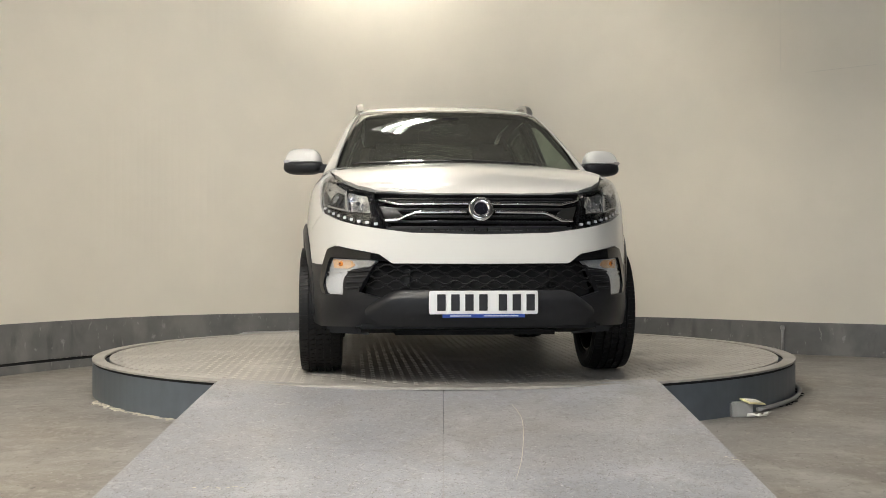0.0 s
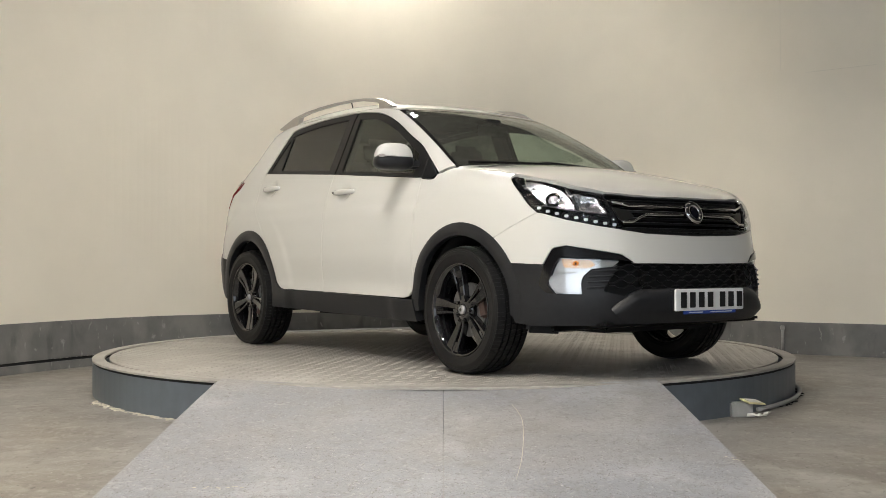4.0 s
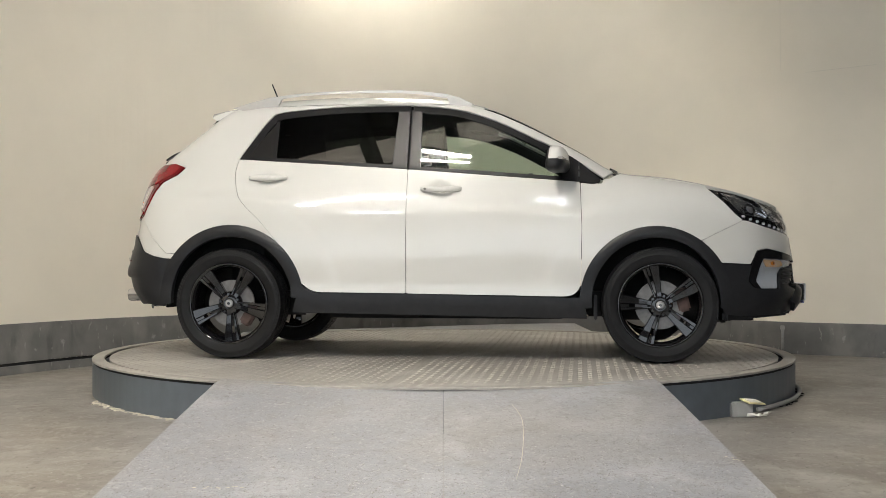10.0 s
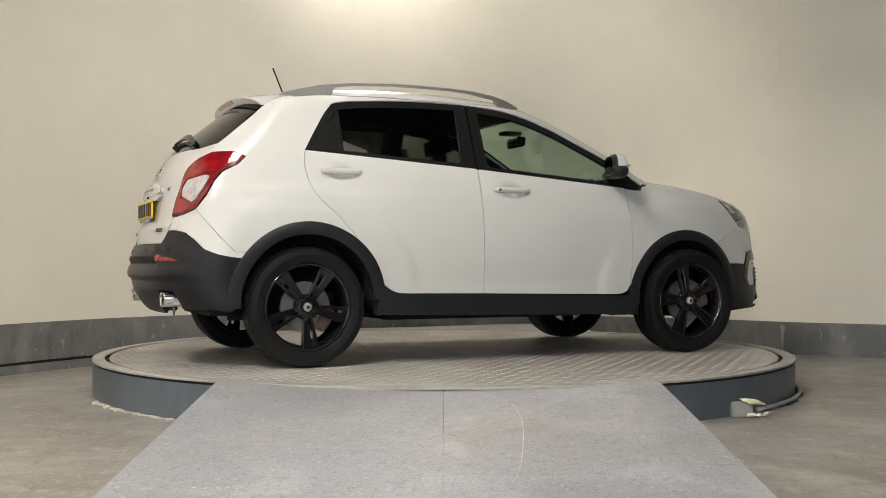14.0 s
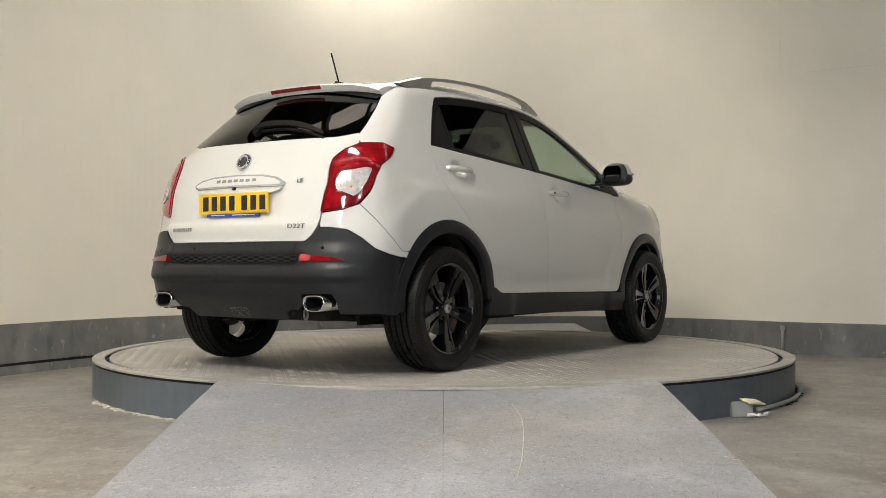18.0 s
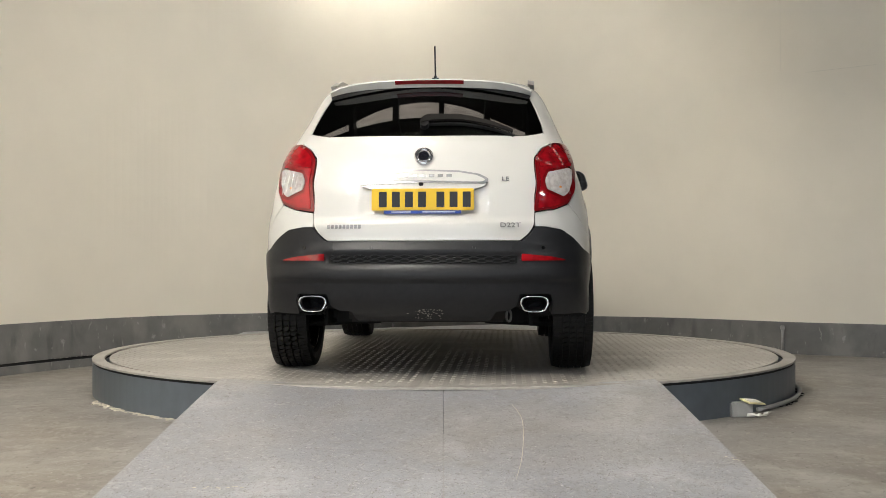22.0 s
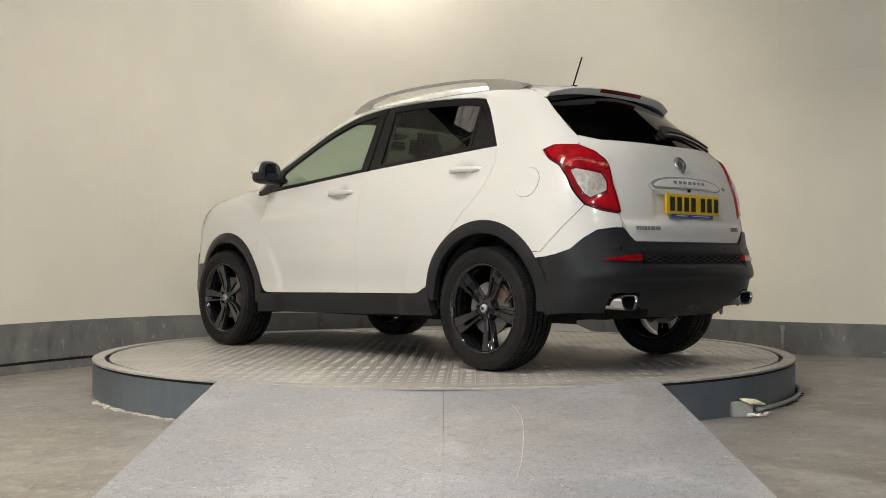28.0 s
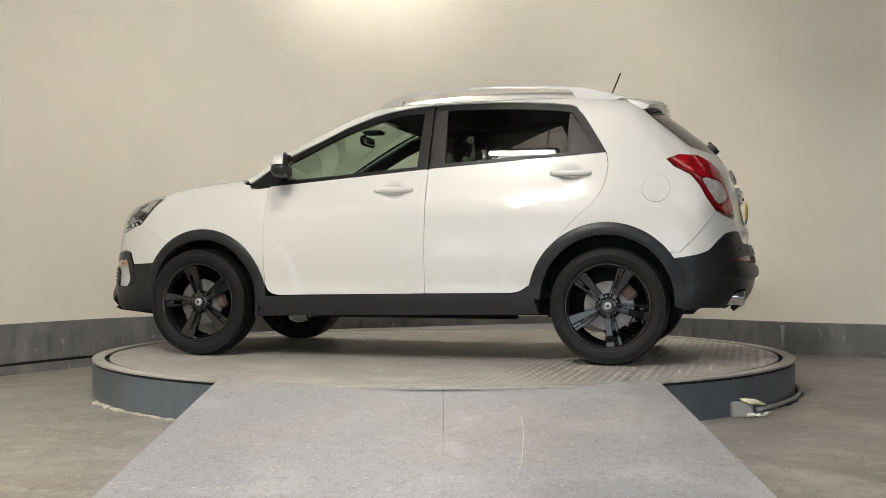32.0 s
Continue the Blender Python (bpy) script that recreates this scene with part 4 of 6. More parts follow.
skin("headlining", fillet([(0.27, -0.55), (0.27, 0.55), (-1.45, 0.54), (-1.45, -0.54)], 0.03), "top", M_TRIM, roof, off=-0.04, thick=0.01, step=0.12)
ws = skin("windscreen", fillet([(0.252, -0.580), (0.288, -0.3), (0.298, 0), (0.288, 0.3), (0.252, 0.580), (0.50, 0.625), (0.70, 0.660), (0.90, 0.695), (1.05, 0.717), (1.10, 0.4), (1.11, 0), (1.10, -0.4), (1.05, -0.717), (0.90, -0.695), (0.70, -0.660), (0.50, -0.625)], 0.008), "top", M_WSGLASS, car, off=-0.004, thick=0.004)
for s in (-1, 1):
    skin("windscreen_border", [(0.252, 0.578), (0.50, 0.623), (0.70, 0.658), (0.90, 0.693), (1.05, 0.715), (1.035, 0.697), (0.90, 0.676), (0.70, 0.641), (0.50, 0.606), (0.275, 0.562)], "top", M_GLOSS, ws, sign=s, off=-0.003, thick=0.003)
skin("windscreen_border", [(0.285, -0.565), (0.297, -0.3), (0.305, 0), (0.297, 0.3), (0.285, 0.565), (0.325, 0.56), (0.345, 0.3), (0.352, 0), (0.345, -0.3), (0.325, -0.56)], "top", M_GLOSS, ws, off=-0.003, thick=0.003)
skin("scuttle", [(1.06, -0.66), (1.095, -0.4), (1.105, 0), (1.095, 0.4), (1.06, 0.66), (1.10, 0.66), (1.135, 0.4), (1.145, 0), (1.135, -0.4), (1.10, -0.66)], "top", M_SATIN, car, off=-0.014, thick=0.01)
for y0, y1, x1 in ((-0.05, -0.62, 1.05), (0.45, -0.08, 1.07)):
    bm = bmesh.new()
    tube_path(bm, line_on([(1.10, y0), (1.085, (y0 + y1) / 2), (x1 - 0.01, y1)], "top", 0.003), 0.007, 6)
    part("wiper", bm, M_SATIN, ws)

# ---- nose ----
bumper = skin("front_bumper", fillet(mirror_line([(0, 0.591), (20.2, 0.594), (23.4, 0.640), (36.2, 0.684), (39.4, 0.671), (41.8, 0.588), (53.2, 0.598), (57.0, 0.70), (56.0, 0.728), (50.0, 0.786), (43.2, 0.849), (41.7, 0.845), (36.1, 0.811), (29.3, 0.781), (22.2, 0.758), (16.0, 0.741), (0, 0.733)]), 0.3), "nose", M_PAINT, car, thick=0.02)
clad = skin("bumper_cladding", fillet(mirror_line([(0, 0.300), (16.4, 0.298), (29.3, 0.285), (44.0, 0.276), (49.4, 0.290), (50.4, 0.365), (51.2, 0.46), (52.2, 0.54), (53.6, 0.594), (41.6, 0.584), (40.4, 0.487), (38.8, 0.438), (32.4, 0.437), (32.7, 0.487), (32.2, 0.527), (30.2, 0.562), (25.4, 0.573), (24.2, 0.590), (28.0, 0.455), (22.6, 0.428), (18.6, 0.464), (0, 0.464)]), 0.3), "nose", M_CLAD, car, off=0.003, thick=0.03)
def skid_relief(u, z):
    """The centre panel stands proud, with a chamfer along its upper edge."""
    edge = np.interp(np.abs(u), [0, 18.0, 20.6, 23.0, 26.4], [0.466, 0.465, 0.453, 0.420, 0.372])
    return 0.005 + 0.030 * np.clip((edge - z) / 0.035, 0, 1) ** 0.8 - 0.016 * np.clip((0.36 - z) / 0.06, 0, 1)


skin("skid_panel", fillet(mirror_line([(0, 0.300), (17.8, 0.300), (22.5, 0.303), (25.4, 0.347), (26.4, 0.372), (23.0, 0.420), (20.6, 0.453), (18.0, 0.465), (0, 0.466)]), 0.8), "nose", M_CLAD, clad, off=skid_relief, thick=0.03, step=0.0125, label="raised lower centre panel")
for s in (-1, 1):
    skin("fog_surround", fillet([(42.8, 0.487), (41.4, 0.584), (39.3, 0.665), (36.0, 0.679), (23.6, 0.636), (20.6, 0.598), (23.4, 0.609), (37.6, 0.624), (39.0, 0.575), (40.6, 0.485), (38.9, 0.440), (41.0, 0.446)], 0.4), "nose", M_GLOSS, clad, sign=s, off=0.006, thick=0.025)
    fog = skin("fog_lamp", fillet([(37.6, 0.621), (23.8, 0.607), (25.5, 0.577), (30.4, 0.566), (32.5, 0.529), (33.0, 0.487), (32.6, 0.440), (38.7, 0.441), (40.3, 0.485), (38.8, 0.572)], 0.3), "nose", M_FOG, clad, sign=s, off=-0.012, thick=0.02, label="clear fog lamp with amber bulb")
    skin("lamp_cover", fillet([(37.6, 0.621), (23.8, 0.607), (25.5, 0.577), (30.4, 0.566), (32.5, 0.529), (33.0, 0.487), (32.6, 0.440), (38.7, 0.441), (40.3, 0.485), (38.8, 0.572)], 0.3), "nose", M_LENS, fog, sign=s, off=-0.001, thick=0.003)
    skin("fog_lens", fillet([(40.4, 0.532), (32.6, 0.527), (33.0, 0.487), (32.8, 0.444), (38.7, 0.445), (40.2, 0.485)], 0.3), "nose", M_FOG, fog, sign=s, off=-0.006, thick=0.01, label="faceted clear fog lens")
    skin("amber_reflector", fillet([(37.4, 0.616), (30.8, 0.610), (29.4, 0.585), (31.3, 0.568), (36.6, 0.570)], 0.4), "nose", M_AMBERLENS, fog, sign=s, off=-0.006, thick=0.01, label="amber-tinted indicator reflector")
    skin("silver_trim", fillet([(30.4, 0.611), (23.9, 0.605), (25.5, 0.577), (29.0, 0.572), (28.6, 0.586)], 0.2), "nose", M_STRIP, fog, sign=s, off=-0.006, thick=0.01, label="grey trim strip")
    bm = bmesh.new()
    bmesh.ops.create_uvsphere(bm, u_segments=16, v_segments=10, radius=0.014)
    child("amber_bulb", fog, bm, M_AMBER, "amber bulb", True, at_skin(34.0, 0.592, "nose", -0.006, s) @ Matrix.Diagonal((0.5, 1.3, 0.9, 1)))
    bm = bmesh.new()
    bmesh.ops.create_uvsphere(bm, u_segments=12, v_segments=8, radius=0.006)
    child("bulb_tip", fog, bm, M_LAMPBLACK, "", True, at_skin(34.0, 0.592, "nose", -0.0015, s))
    bm = bmesh.new()
    box(bm, -0.004, 0.004, -0.055, 0.055, -0.0025, 0.0025)
    child("lens_bar", fog, bm, M_STRIP, "", False, at_skin(36.4, 0.549, "nose", -0.006, s))
    # ribs beside the fog lamp
    for k in range(4):
        bm = bmesh.new()
        z = 0.475 + 0.027 * k
        tube_path(bm, line_on([(31.6 - 0.2 * k, z - 0.004), (27.6 - 0.9 * k, z + 0.002)], "nose", 0.006), 0.005, 6)
        ob = part("bumper_rib", bm, M_CLAD, clad)
        if s == -1:
            ob.data.transform(Matrix.Diagonal((1, -1, 1, 1)))
    # headlamp
    hl = skin("headlamp", fillet(LAMP, 0.4), "nose", M_LAMPBLACK, car, sign=s, off=-0.056, thick=0.02, label="clear headlamp with black housing")
    skin("lamp_cover", fillet(LAMP, 0.4), "nose", M_LENS, hl, sign=s, off=0.002, thick=0.004)
    skin("lamp_bezel", [(22.6, 0.766), (29.3, 0.789), (36.1, 0.820), (41.8, 0.853), (45.0, 0.892), (47.5, 0.955), (50.4, 1.042), (49.4, 1.042), (46.2, 0.955), (43.6, 0.900), (40.6, 0.866), (36.0, 0.842), (29.3, 0.810), (23.2, 0.786)], "nose", M_LAMPBLACK, hl, sign=s, off=-0.012, thick=0.03)
    skin("lamp_bezel", [(23.4, 0.79), (26.6, 0.955), (34.6, 0.980), (37.2, 1.001), (41.0, 1.024), (46.9, 1.040), (46.6, 1.033), (41.2, 1.016), (37.6, 0.992), (34.5, 0.971), (27.4, 0.947), (24.2, 0.80)], "nose", M_LAMPBLACK, hl, sign=s, off=-0.012, thick=0.03)
    bowl = lambda u0, z0, ru, rz, d: (lambda u, z: -0.014 - d * np.clip(1 - ((u - u0) / ru) ** 2 - ((z - z0) / rz) ** 2, 0, 1))
    outer = [(47.4, 1.028), (44.0, 1.020), (40.0, 1.003), (36.6, 0.984), (35.2, 0.935), (33.8, 0.866), (38.0, 0.878), (41.4, 0.896), (44.2, 0.940), (46.4, 0.990)]
    inner = [(34.4, 0.956), (28.4, 0.942), (26.2, 0.842), (32.6, 0.856)]
    skin("lamp_reflector", fillet(outer, 0.4), "nose", M_LAMPCHROME, hl, sign=s, off=bowl(39.6, 0.93, 7.5, 0.085, 0.032), thick=0.006, step=0.0125, label="bright faceted reflector")
    skin("lamp_reflector", fillet(inner, 0.4), "nose", M_LAMPCHROME, hl, sign=s, off=bowl(30.4, 0.90, 4.5, 0.06, 0.030), thick=0.006, step=0.0125, label="bright faceted reflector")
    skin("chrome_divider", [(36.4, 0.990), (35.0, 0.935), (33.4, 0.860), (41.6, 0.890), (41.9, 0.884), (32.7, 0.851), (34.2, 0.935), (35.6, 0.988)], "nose", M_CHROME, hl, sign=s, off=-0.008, thick=0.012)
    m = at_skin(39.4, 0.922, "nose", -0.030, s) @ pose(0, 0, 0, 0, 80, 0)
    v, f = lathe([(0.027, -0.006), (0.030, 0.012), (0.037, 0.012), (0.040, -0.006)], 32)
    ob = mesh_object("projector_ring", v, f, M_LAMPBLACK, hl, smooth=True)
    ob.data.transform(m)
    bm = bmesh.new()
    bmesh.ops.create_uvsphere(bm, u_segments=20, v_segments=12, radius=0.029)
    child("projector_lens", hl, bm, M_PROJ, "", True, m @ Matrix.Diagonal((1, 1, 0.6, 1)))
    for u, z, r in ((30.6, 0.897, 0.012), (44.6, 0.985, 0.010)):
        bm = bmesh.new()
        bmesh.ops.create_uvsphere(bm, u_segments=14, v_segments=10, radius=r)
        child("bulb", hl, bm, M_PROJ, "", True, at_skin(u, z, "nose", -0.026, s))
    for k in range(9):
        t = k / 8
        u = 24.6 + (42.8 - 24.6) * t
        z = float(np.interp(u, [22.4, 29.3, 36.1, 42.0, 45.4], [0.763, 0.786, 0.816, 0.850, 0.890])) + 0.016
        bm = bmesh.new()
        box(bm, -0.003, 0.003, -0.010, 0.010, -0.007, 0.007, 0.002)
        child("day_light", hl, bm, M_DRL, "", False, at_skin(u, z, "nose", -0.007, s))

# upper grille
grille = skin("grille", fillet(mirror_line([(0, 0.736), (16.0, 0.744), (21.9, 0.762), (26.2, 0.957), (15.0, 0.946), (0, 0.944)]), 0.5), "nose", M_GLOSS, car, off=-0.050, thick=0.01)
for k, z in enumerate((0.772, 0.800, 0.826, 0.868, 0.912, 0.930)):
    e = 20.6 + (z - 0.745) * 20
    bm = bmesh.new()
    tube_path(bm, line_on([(-e, z), (0, z - 0.002), (e, z)], "nose", -0.030, 14), 0.007, 6)
    part("grille_slat", bm, M_SATIN, grille)
for s in (-1, 1):
    for pts, r in (([(2.4, 0.890), (8.2, 0.889), (20.0, 0.888), (24.6, 0.910)], 0.0065), ([(3.4, 0.847), (15.3, 0.844), (17.4, 0.827), (19.5, 0.805), (22.4, 0.804)], 0.008)):
        bm = bmesh.new()
        tube_path(bm, [(x, y * s, z) for x, y, z in line_on(pts, "nose", -0.012, 8)], r, 8)
        part("chrome_bar", bm, M_CHROME, grille, "chrome bar", True)
    skin("grille_wing", fillet([(21.0, 0.81), (22.6, 0.81), (24.4, 0.885), (20.4, 0.872), (18.6, 0.835)], 0.3), "nose", M_PILLAR, grille, sign=s, off=-0.022, thick=0.01)
skin("grille_edge", mirror_line([(0, 0.737), (16.0, 0.745), (21.9, 0.763), (22.2, 0.775), (15.9, 0.757), (0, 0.749)]), "nose", M_SATIN, grille, off=-0.008, thick=0.03)
skin("grille_edge", mirror_line([(0, 0.932), (15.0, 0.934), (26.0, 0.945), (26.1, 0.955), (15.0, 0.945), (0, 0.943)]), "nose", M_SATIN, grille, off=-0.010, thick=0.03)
for k in range(-6, 7):
    bm = bmesh.new()
    box(bm, -0.004, 0.004, -0.030, 0.030, -0.006, 0.006, 0.002)
    child("grille_tooth", grille, bm, M_PILLAR, "", False, at_skin(k * 3.1, 0.758, "nose", -0.012))


def emblem(parent, m, r):
    v, f = lathe([(r * 0.50, -0.004), (r * 0.54, 0.008), (r * 0.70, 0.013), (r * 0.88, 0.012), (r, 0.004), (r, -0.006)], 40)
    ob = mesh_object("emblem", v, f, M_CHROME, parent, "plain chrome ring badge", True)
    ob.data.transform(m @ pose(0, 0, 0, 0, 90, 0))
    bm = bmesh.new()
    bmesh.ops.create_cone(bm, cap_ends=True, segments=32, radius1=r * 0.52, radius2=r * 0.52, depth=0.008)
    child("badge_field", ob, bm, M_BADGE, "dark badge centre", False, m @ pose(0, 0, 0, 0, 90, 0))
    bm = bmesh.new()
    bmesh.ops.create_uvsphere(bm, u_segments=20, v_segments=10, radius=r * 0.3)
    child("badge_lip", ob, bm, M_CHROME, "", True, m @ Matrix.Translation((0.003, 0, -r * 0.86)) @ Matrix.Diagonal((0.35, 1.5, 0.6, 1)))


emblem(car, at_skin(0, 0.856, "nose", 0.004), 0.062)

# lower grille
low = skin("lower_grille", fillet(mirror_line([(0, 0.458), (18.6, 0.460), (22.8, 0.424), (28.2, 0.456), (24.8, 0.604), (20.0, 0.598), (0, 0.595)]), 0.3), "nose", M_UNDER, car, off=-0.060, thick=0.01)
for k in range(5):
    z0, step = 0.476 + 0.0265 * k, 1.1
    lim = 24 if k < 4 else 22
    way = 1 if k % 2 == 0 else -1
    pts = [(j * step, z0 + way * (0.0066 if j % 4 in (0, 1) else -0.0066)) for j in range(-lim, lim + 1)]
    bm = bmesh.new()
    tube_path(bm, line_on(pts, "nose", -0.012, 2), 0.0036, 6)
    part("mesh_bar", bm, M_SATIN, low)
    for j in range(-24, 24):
        if k < 4 and j % 4 == (0 if way == 1 else 2) and abs(j) < lim - 1:
            bm = bmesh.new()
            box(bm, -0.003, 0.003, -0.003, 0.003, -0.008, 0.008)
            child("mesh_link", low, bm, M_SATIN, "", False, at_skin((j + 0.5) * step, z0 + 0.01325, "nose", -0.012))
for u in (-17, 16.5):
    bm = bmesh.new()
    box(bm, -0.02, 0.01, -0.012, 0.012, -0.045, 0.04, 0.004)
    child("cooler_bracket", low, bm, M_PILLAR, "", False, at_skin(u, 0.53, "nose", -0.045))


def number_plate(parent, x, z, s, material, label):
    """A plate .52 m wide whose characters are plain bars; s: 1 looks forward, -1 back."""
    bm = bmesh.new()
    box(bm, x - 0.006, x + 0.006, -0.26, 0.26, z - 0.0555, z + 0.0555, 0.004)
    pl = part("number_plate", bm, material, parent, label)
    y = -0.222
    for k in range(7):
        bm = bmesh.new()
        xo = x + s * 0.0075
        yy = y * s
        box(bm, xo - 0.0025, xo + 0.0025, min(yy, yy + s * 0.040), max(yy, yy + s * 0.040), z - 0.039, z + 0.039, 0.001)
        part("plate_bar", bm, M_INK, pl)
        y += 0.0665 if k != 3 else 0.093
    bm = bmesh.new()
    box(bm, x - 0.004, x + 0.004, -0.196, 0.196, z - 0.072, z - 0.0555)
    st = part("dealer_strip", bm, M_BLUE, pl, "blue strip below the plate")
    for y0, y1 in ((-0.16, -0.06), (0.0, 0.165)):
        bm = bmesh.new()
        box(bm, x + s * 0.005 - 0.001, x + s * 0.005 + 0.001, min(s * y0, s * y1), max(s * y0, s * y1), z - 0.066, z - 0.061)
        part("strip_bar", bm, M_PALEBAR, pl)
    return pl


number_plate(car, 2.279, 0.408, 1, M_WPLATE, "white front plate with dark bars")
bm = bmesh.new()
box(bm, 2.22, 2.273, -0.25, 0.25, 0.355, 0.46, 0.006)
part("plate_holder", bm, M_CLAD, car)

# ---- tail ----
def gate_relief(u, z):
    """The recess round the plate and the fold below it."""
    ease = lambda t: np.clip(t, 0, 1) ** 2 * (3 - 2 * np.clip(t, 0, 1))
    well = ease((17.5 - np.abs(u)) / 2.5) * ease((z - 0.825) / 0.03) * ease((1.03 - z) / 0.03)
    return 0.009 * ease((0.822 - z) / 0.022) - 0.010 * ease((0.795 - z) / 0.09) - 0.010 * well


gate = skin("tailgate", fillet(mirror_line([(0, 0.709), (24.6, 0.710), (26.6, 0.742), (28.0, 0.780), (28.8, 0.850), (29.0, 0.935), (30.1, 1.015), (30.2, 1.095), (30.9, 1.143), (34.0, 1.194), (38.3, 1.229), (38.2, 1.252), (38.2, 1.286), (35.5, 1.276), (31.0, 1.262), (0, 1.256)]), 0.3), "tail", M_PAINT, car, off=gate_relief, thick=0.02, step=0.0125)
def aft(pts):
    """The lower edge and the wiper follow the bulge of the rear glass."""
    return [(p[0] - 0.058 * max(0, 1 - p[1] ** 2 / 0.36) if p[0] < -1.75 else p[0], *p[1:]) for p in pts]


GLASS_REAR = [(-1.505, -0.548), (-1.53, -0.3), (-1.53, 0), (-1.53, 0.3), (-1.505, 0.548), (-1.605, 0.582), (-1.72, 0.612), (-1.800, 0.622, 0.03), (-1.848, 0.606, 0.03), (-1.874, 0.54, 0.03), (-1.905, 0.3), (-1.915, 0), (-1.905, -0.3), (-1.874, -0.54, 0.03), (-1.848, -0.606, 0.03), (-1.800, -0.622, 0.03), (-1.72, -0.612), (-1.605, -0.582)]
rw = skin("rear_window", fillet(aft(GLASS_REAR), 0.01), "top", M_REARGLASS, gate, off=-0.002, thick=0.004)
skin("gate_lining", fillet([(24, 0.75), (-24, 0.75), (-30, 1.2), (30, 1.2)], 0.5), "tail", M_TRIM, gate, off=-0.05, thick=0.02, step=0.1)
# wiper on the rear glass
wip = skin("rear_wiper", fillet(aft([(-1.845, 0.030), (-1.803, 0.012), (-1.792, -0.02), (-1.790, -0.20), (-1.815, -0.35), (-1.848, -0.455), (-1.860, -0.455), (-1.838, -0.34), (-1.822, -0.20), (-1.830, -0.02)]), 0.01), "top", M_PILLAR, car, off=0.030, thick=0.012)
skin("wiper_hub", aft(arc(-1.836, 0.005, 0.024, 0, 345, 16)), "top", M_SATIN, wip, off=0.026, thick=0.03)
skin("wiper_blade", fillet(aft([(-1.838, -0.02), (-1.828, -0.20), (-1.845, -0.36), (-1.862, -0.46), (-1.868, -0.46), (-1.852, -0.36), (-1.836, -0.20), (-1.844, -0.02)]), 0.002), "top", M_SATIN, wip, off=0.016, thick=0.014)
# spoiler
def strip(sections, closed=True):
    """A bar lofted over sections of equal length."""
    bm = bmesh.new()
    rows = [[bm.verts.new(c) for c in sec] for sec in sections]
    k = len(rows[0])
    for a, b in zip(rows, rows[1:]):
        for i in range(k):
            bm.faces.new((a[i], a[(i + 1) % k], b[(i + 1) % k], b[i]))
    bm.faces.new(rows[0])
    bm.faces.new(rows[-1][::-1])
    bmesh.ops.recalc_face_normals(bm, faces=bm.faces)
    return bm


def spoiler_line(y):
    """Lip, lower lip and the foot on the glass at one place across the car."""
    e = abs(y) / 0.562
    lip = Vector((-1.606 + 0.071 * e ** 3, y, 1.611 - 0.022 * e ** 2 - 0.034 * e ** 6))
    low = Vector((lip.x + 0.020, y, 1.569 - 0.022 * e ** 2 - 0.018 * e ** 6))
    foot = Vector(onto([(-1.578 + 0.036 * e ** 3, y * 0.975)], "top")[0])
    return lip, low, foot + Vector((-0.003, 0, 0.003))


top, below = [], []
for i in range(29):
    y = -0.562 + 1.124 * i / 28
    lip, low, foot = spoiler_line(y)
    root = Vector(onto([(-1.40, y * 0.975)], "top")[0]) + Vector((0, 0, 0.003))
    mid = (root + lip) / 2 + Vector((0, 0, 0.006))
    top.append([root, mid, lip, lip + Vector((-0.006, 0, -0.008)), low, low + Vector((0.03, 0, 0.004)), root + Vector((0, 0, -0.02))])
    below.append([low + Vector((0.003, 0, -0.001)), foot, foot + Vector((0.02, 0, 0.012)), low + Vector((0.03, 0, 0.003))])
spoiler = part("spoiler", strip(top), M_PAINT, car)
part("spoiler_underside", strip(below), M_SATIN, spoiler)
lit, gap = [], []
for i in range(13):
    y = -0.19 + 0.38 * i / 12
    lip, low, foot = spoiler_line(y)
    face = lip + Vector((-0.006, 0, -0.008))
    a, b = face.lerp(low, 0.02), face.lerp(low, 0.50)
    lit.append([a + Vector((-0.004, 0, 0.002)), b + Vector((-0.004, 0, -0.001)), b + Vector((0.012, 0, 0)), a + Vector((0.012, 0, 0))])
    a, b = low.lerp(foot, 0.55), low.lerp(foot, 0.9)
    gap.append([a + Vector((0, 0, -0.004)), b + Vector((0, 0, -0.004)), b + Vector((0, 0, 0.01)), a + Vector((0, 0, 0.01))])
part("brake_light", strip(lit), M_DEEPRED, spoiler, "dark red high brake light")
part("spoiler_slot", strip(gap), M_GLOSS, spoiler)

for s in (-1, 1):
    skin("rear_corner", fillet([(28.9, 0.852), (34.1, 0.867), (38.5, 0.897), (43.2, 0.802), (49.6, 0.656), (52.0, 0.655), (51.6, 0.622), (49.0, 0.628), (46.0, 0.642), (42.3, 0.671), (39.0, 0.727), (35.5, 0.769), (31.0, 0.782), (28.5, 0.782)], 0.2), "tail", M_PAINT, car, sign=s, thick=0.02)
def bumper_relief(u, z):
    """Ledges and creases across the rear bumper."""
    u = np.abs(u)
    zz = [0.30, 0.40, 0.500, 0.514, 0.530, 0.572, 0.583, 0.592, 0.634, 0.643, 0.70]
    wide = np.interp(z, zz, [0.004, 0.006, 0.009, 0.027, 0.030, 0.024, 0.018, 0.016, 0.014, 0.016, 0.012])
    cut = np.interp(z, zz, [0.004, 0.006, 0.009, 0.027, 0.030, 0.024, 0.014, 0.002, 0.002, 0.019, 0.014])
    b, a = np.clip((25.2 - u) / 0.8, 0, 1), np.clip((42 - u) / 9, 0, 1)
    return 0.004 * (1 - a) - np.interp(u, [47.6, 49.2], [0, 0.009]) + a * (wide * (1 - b) + cut * b)


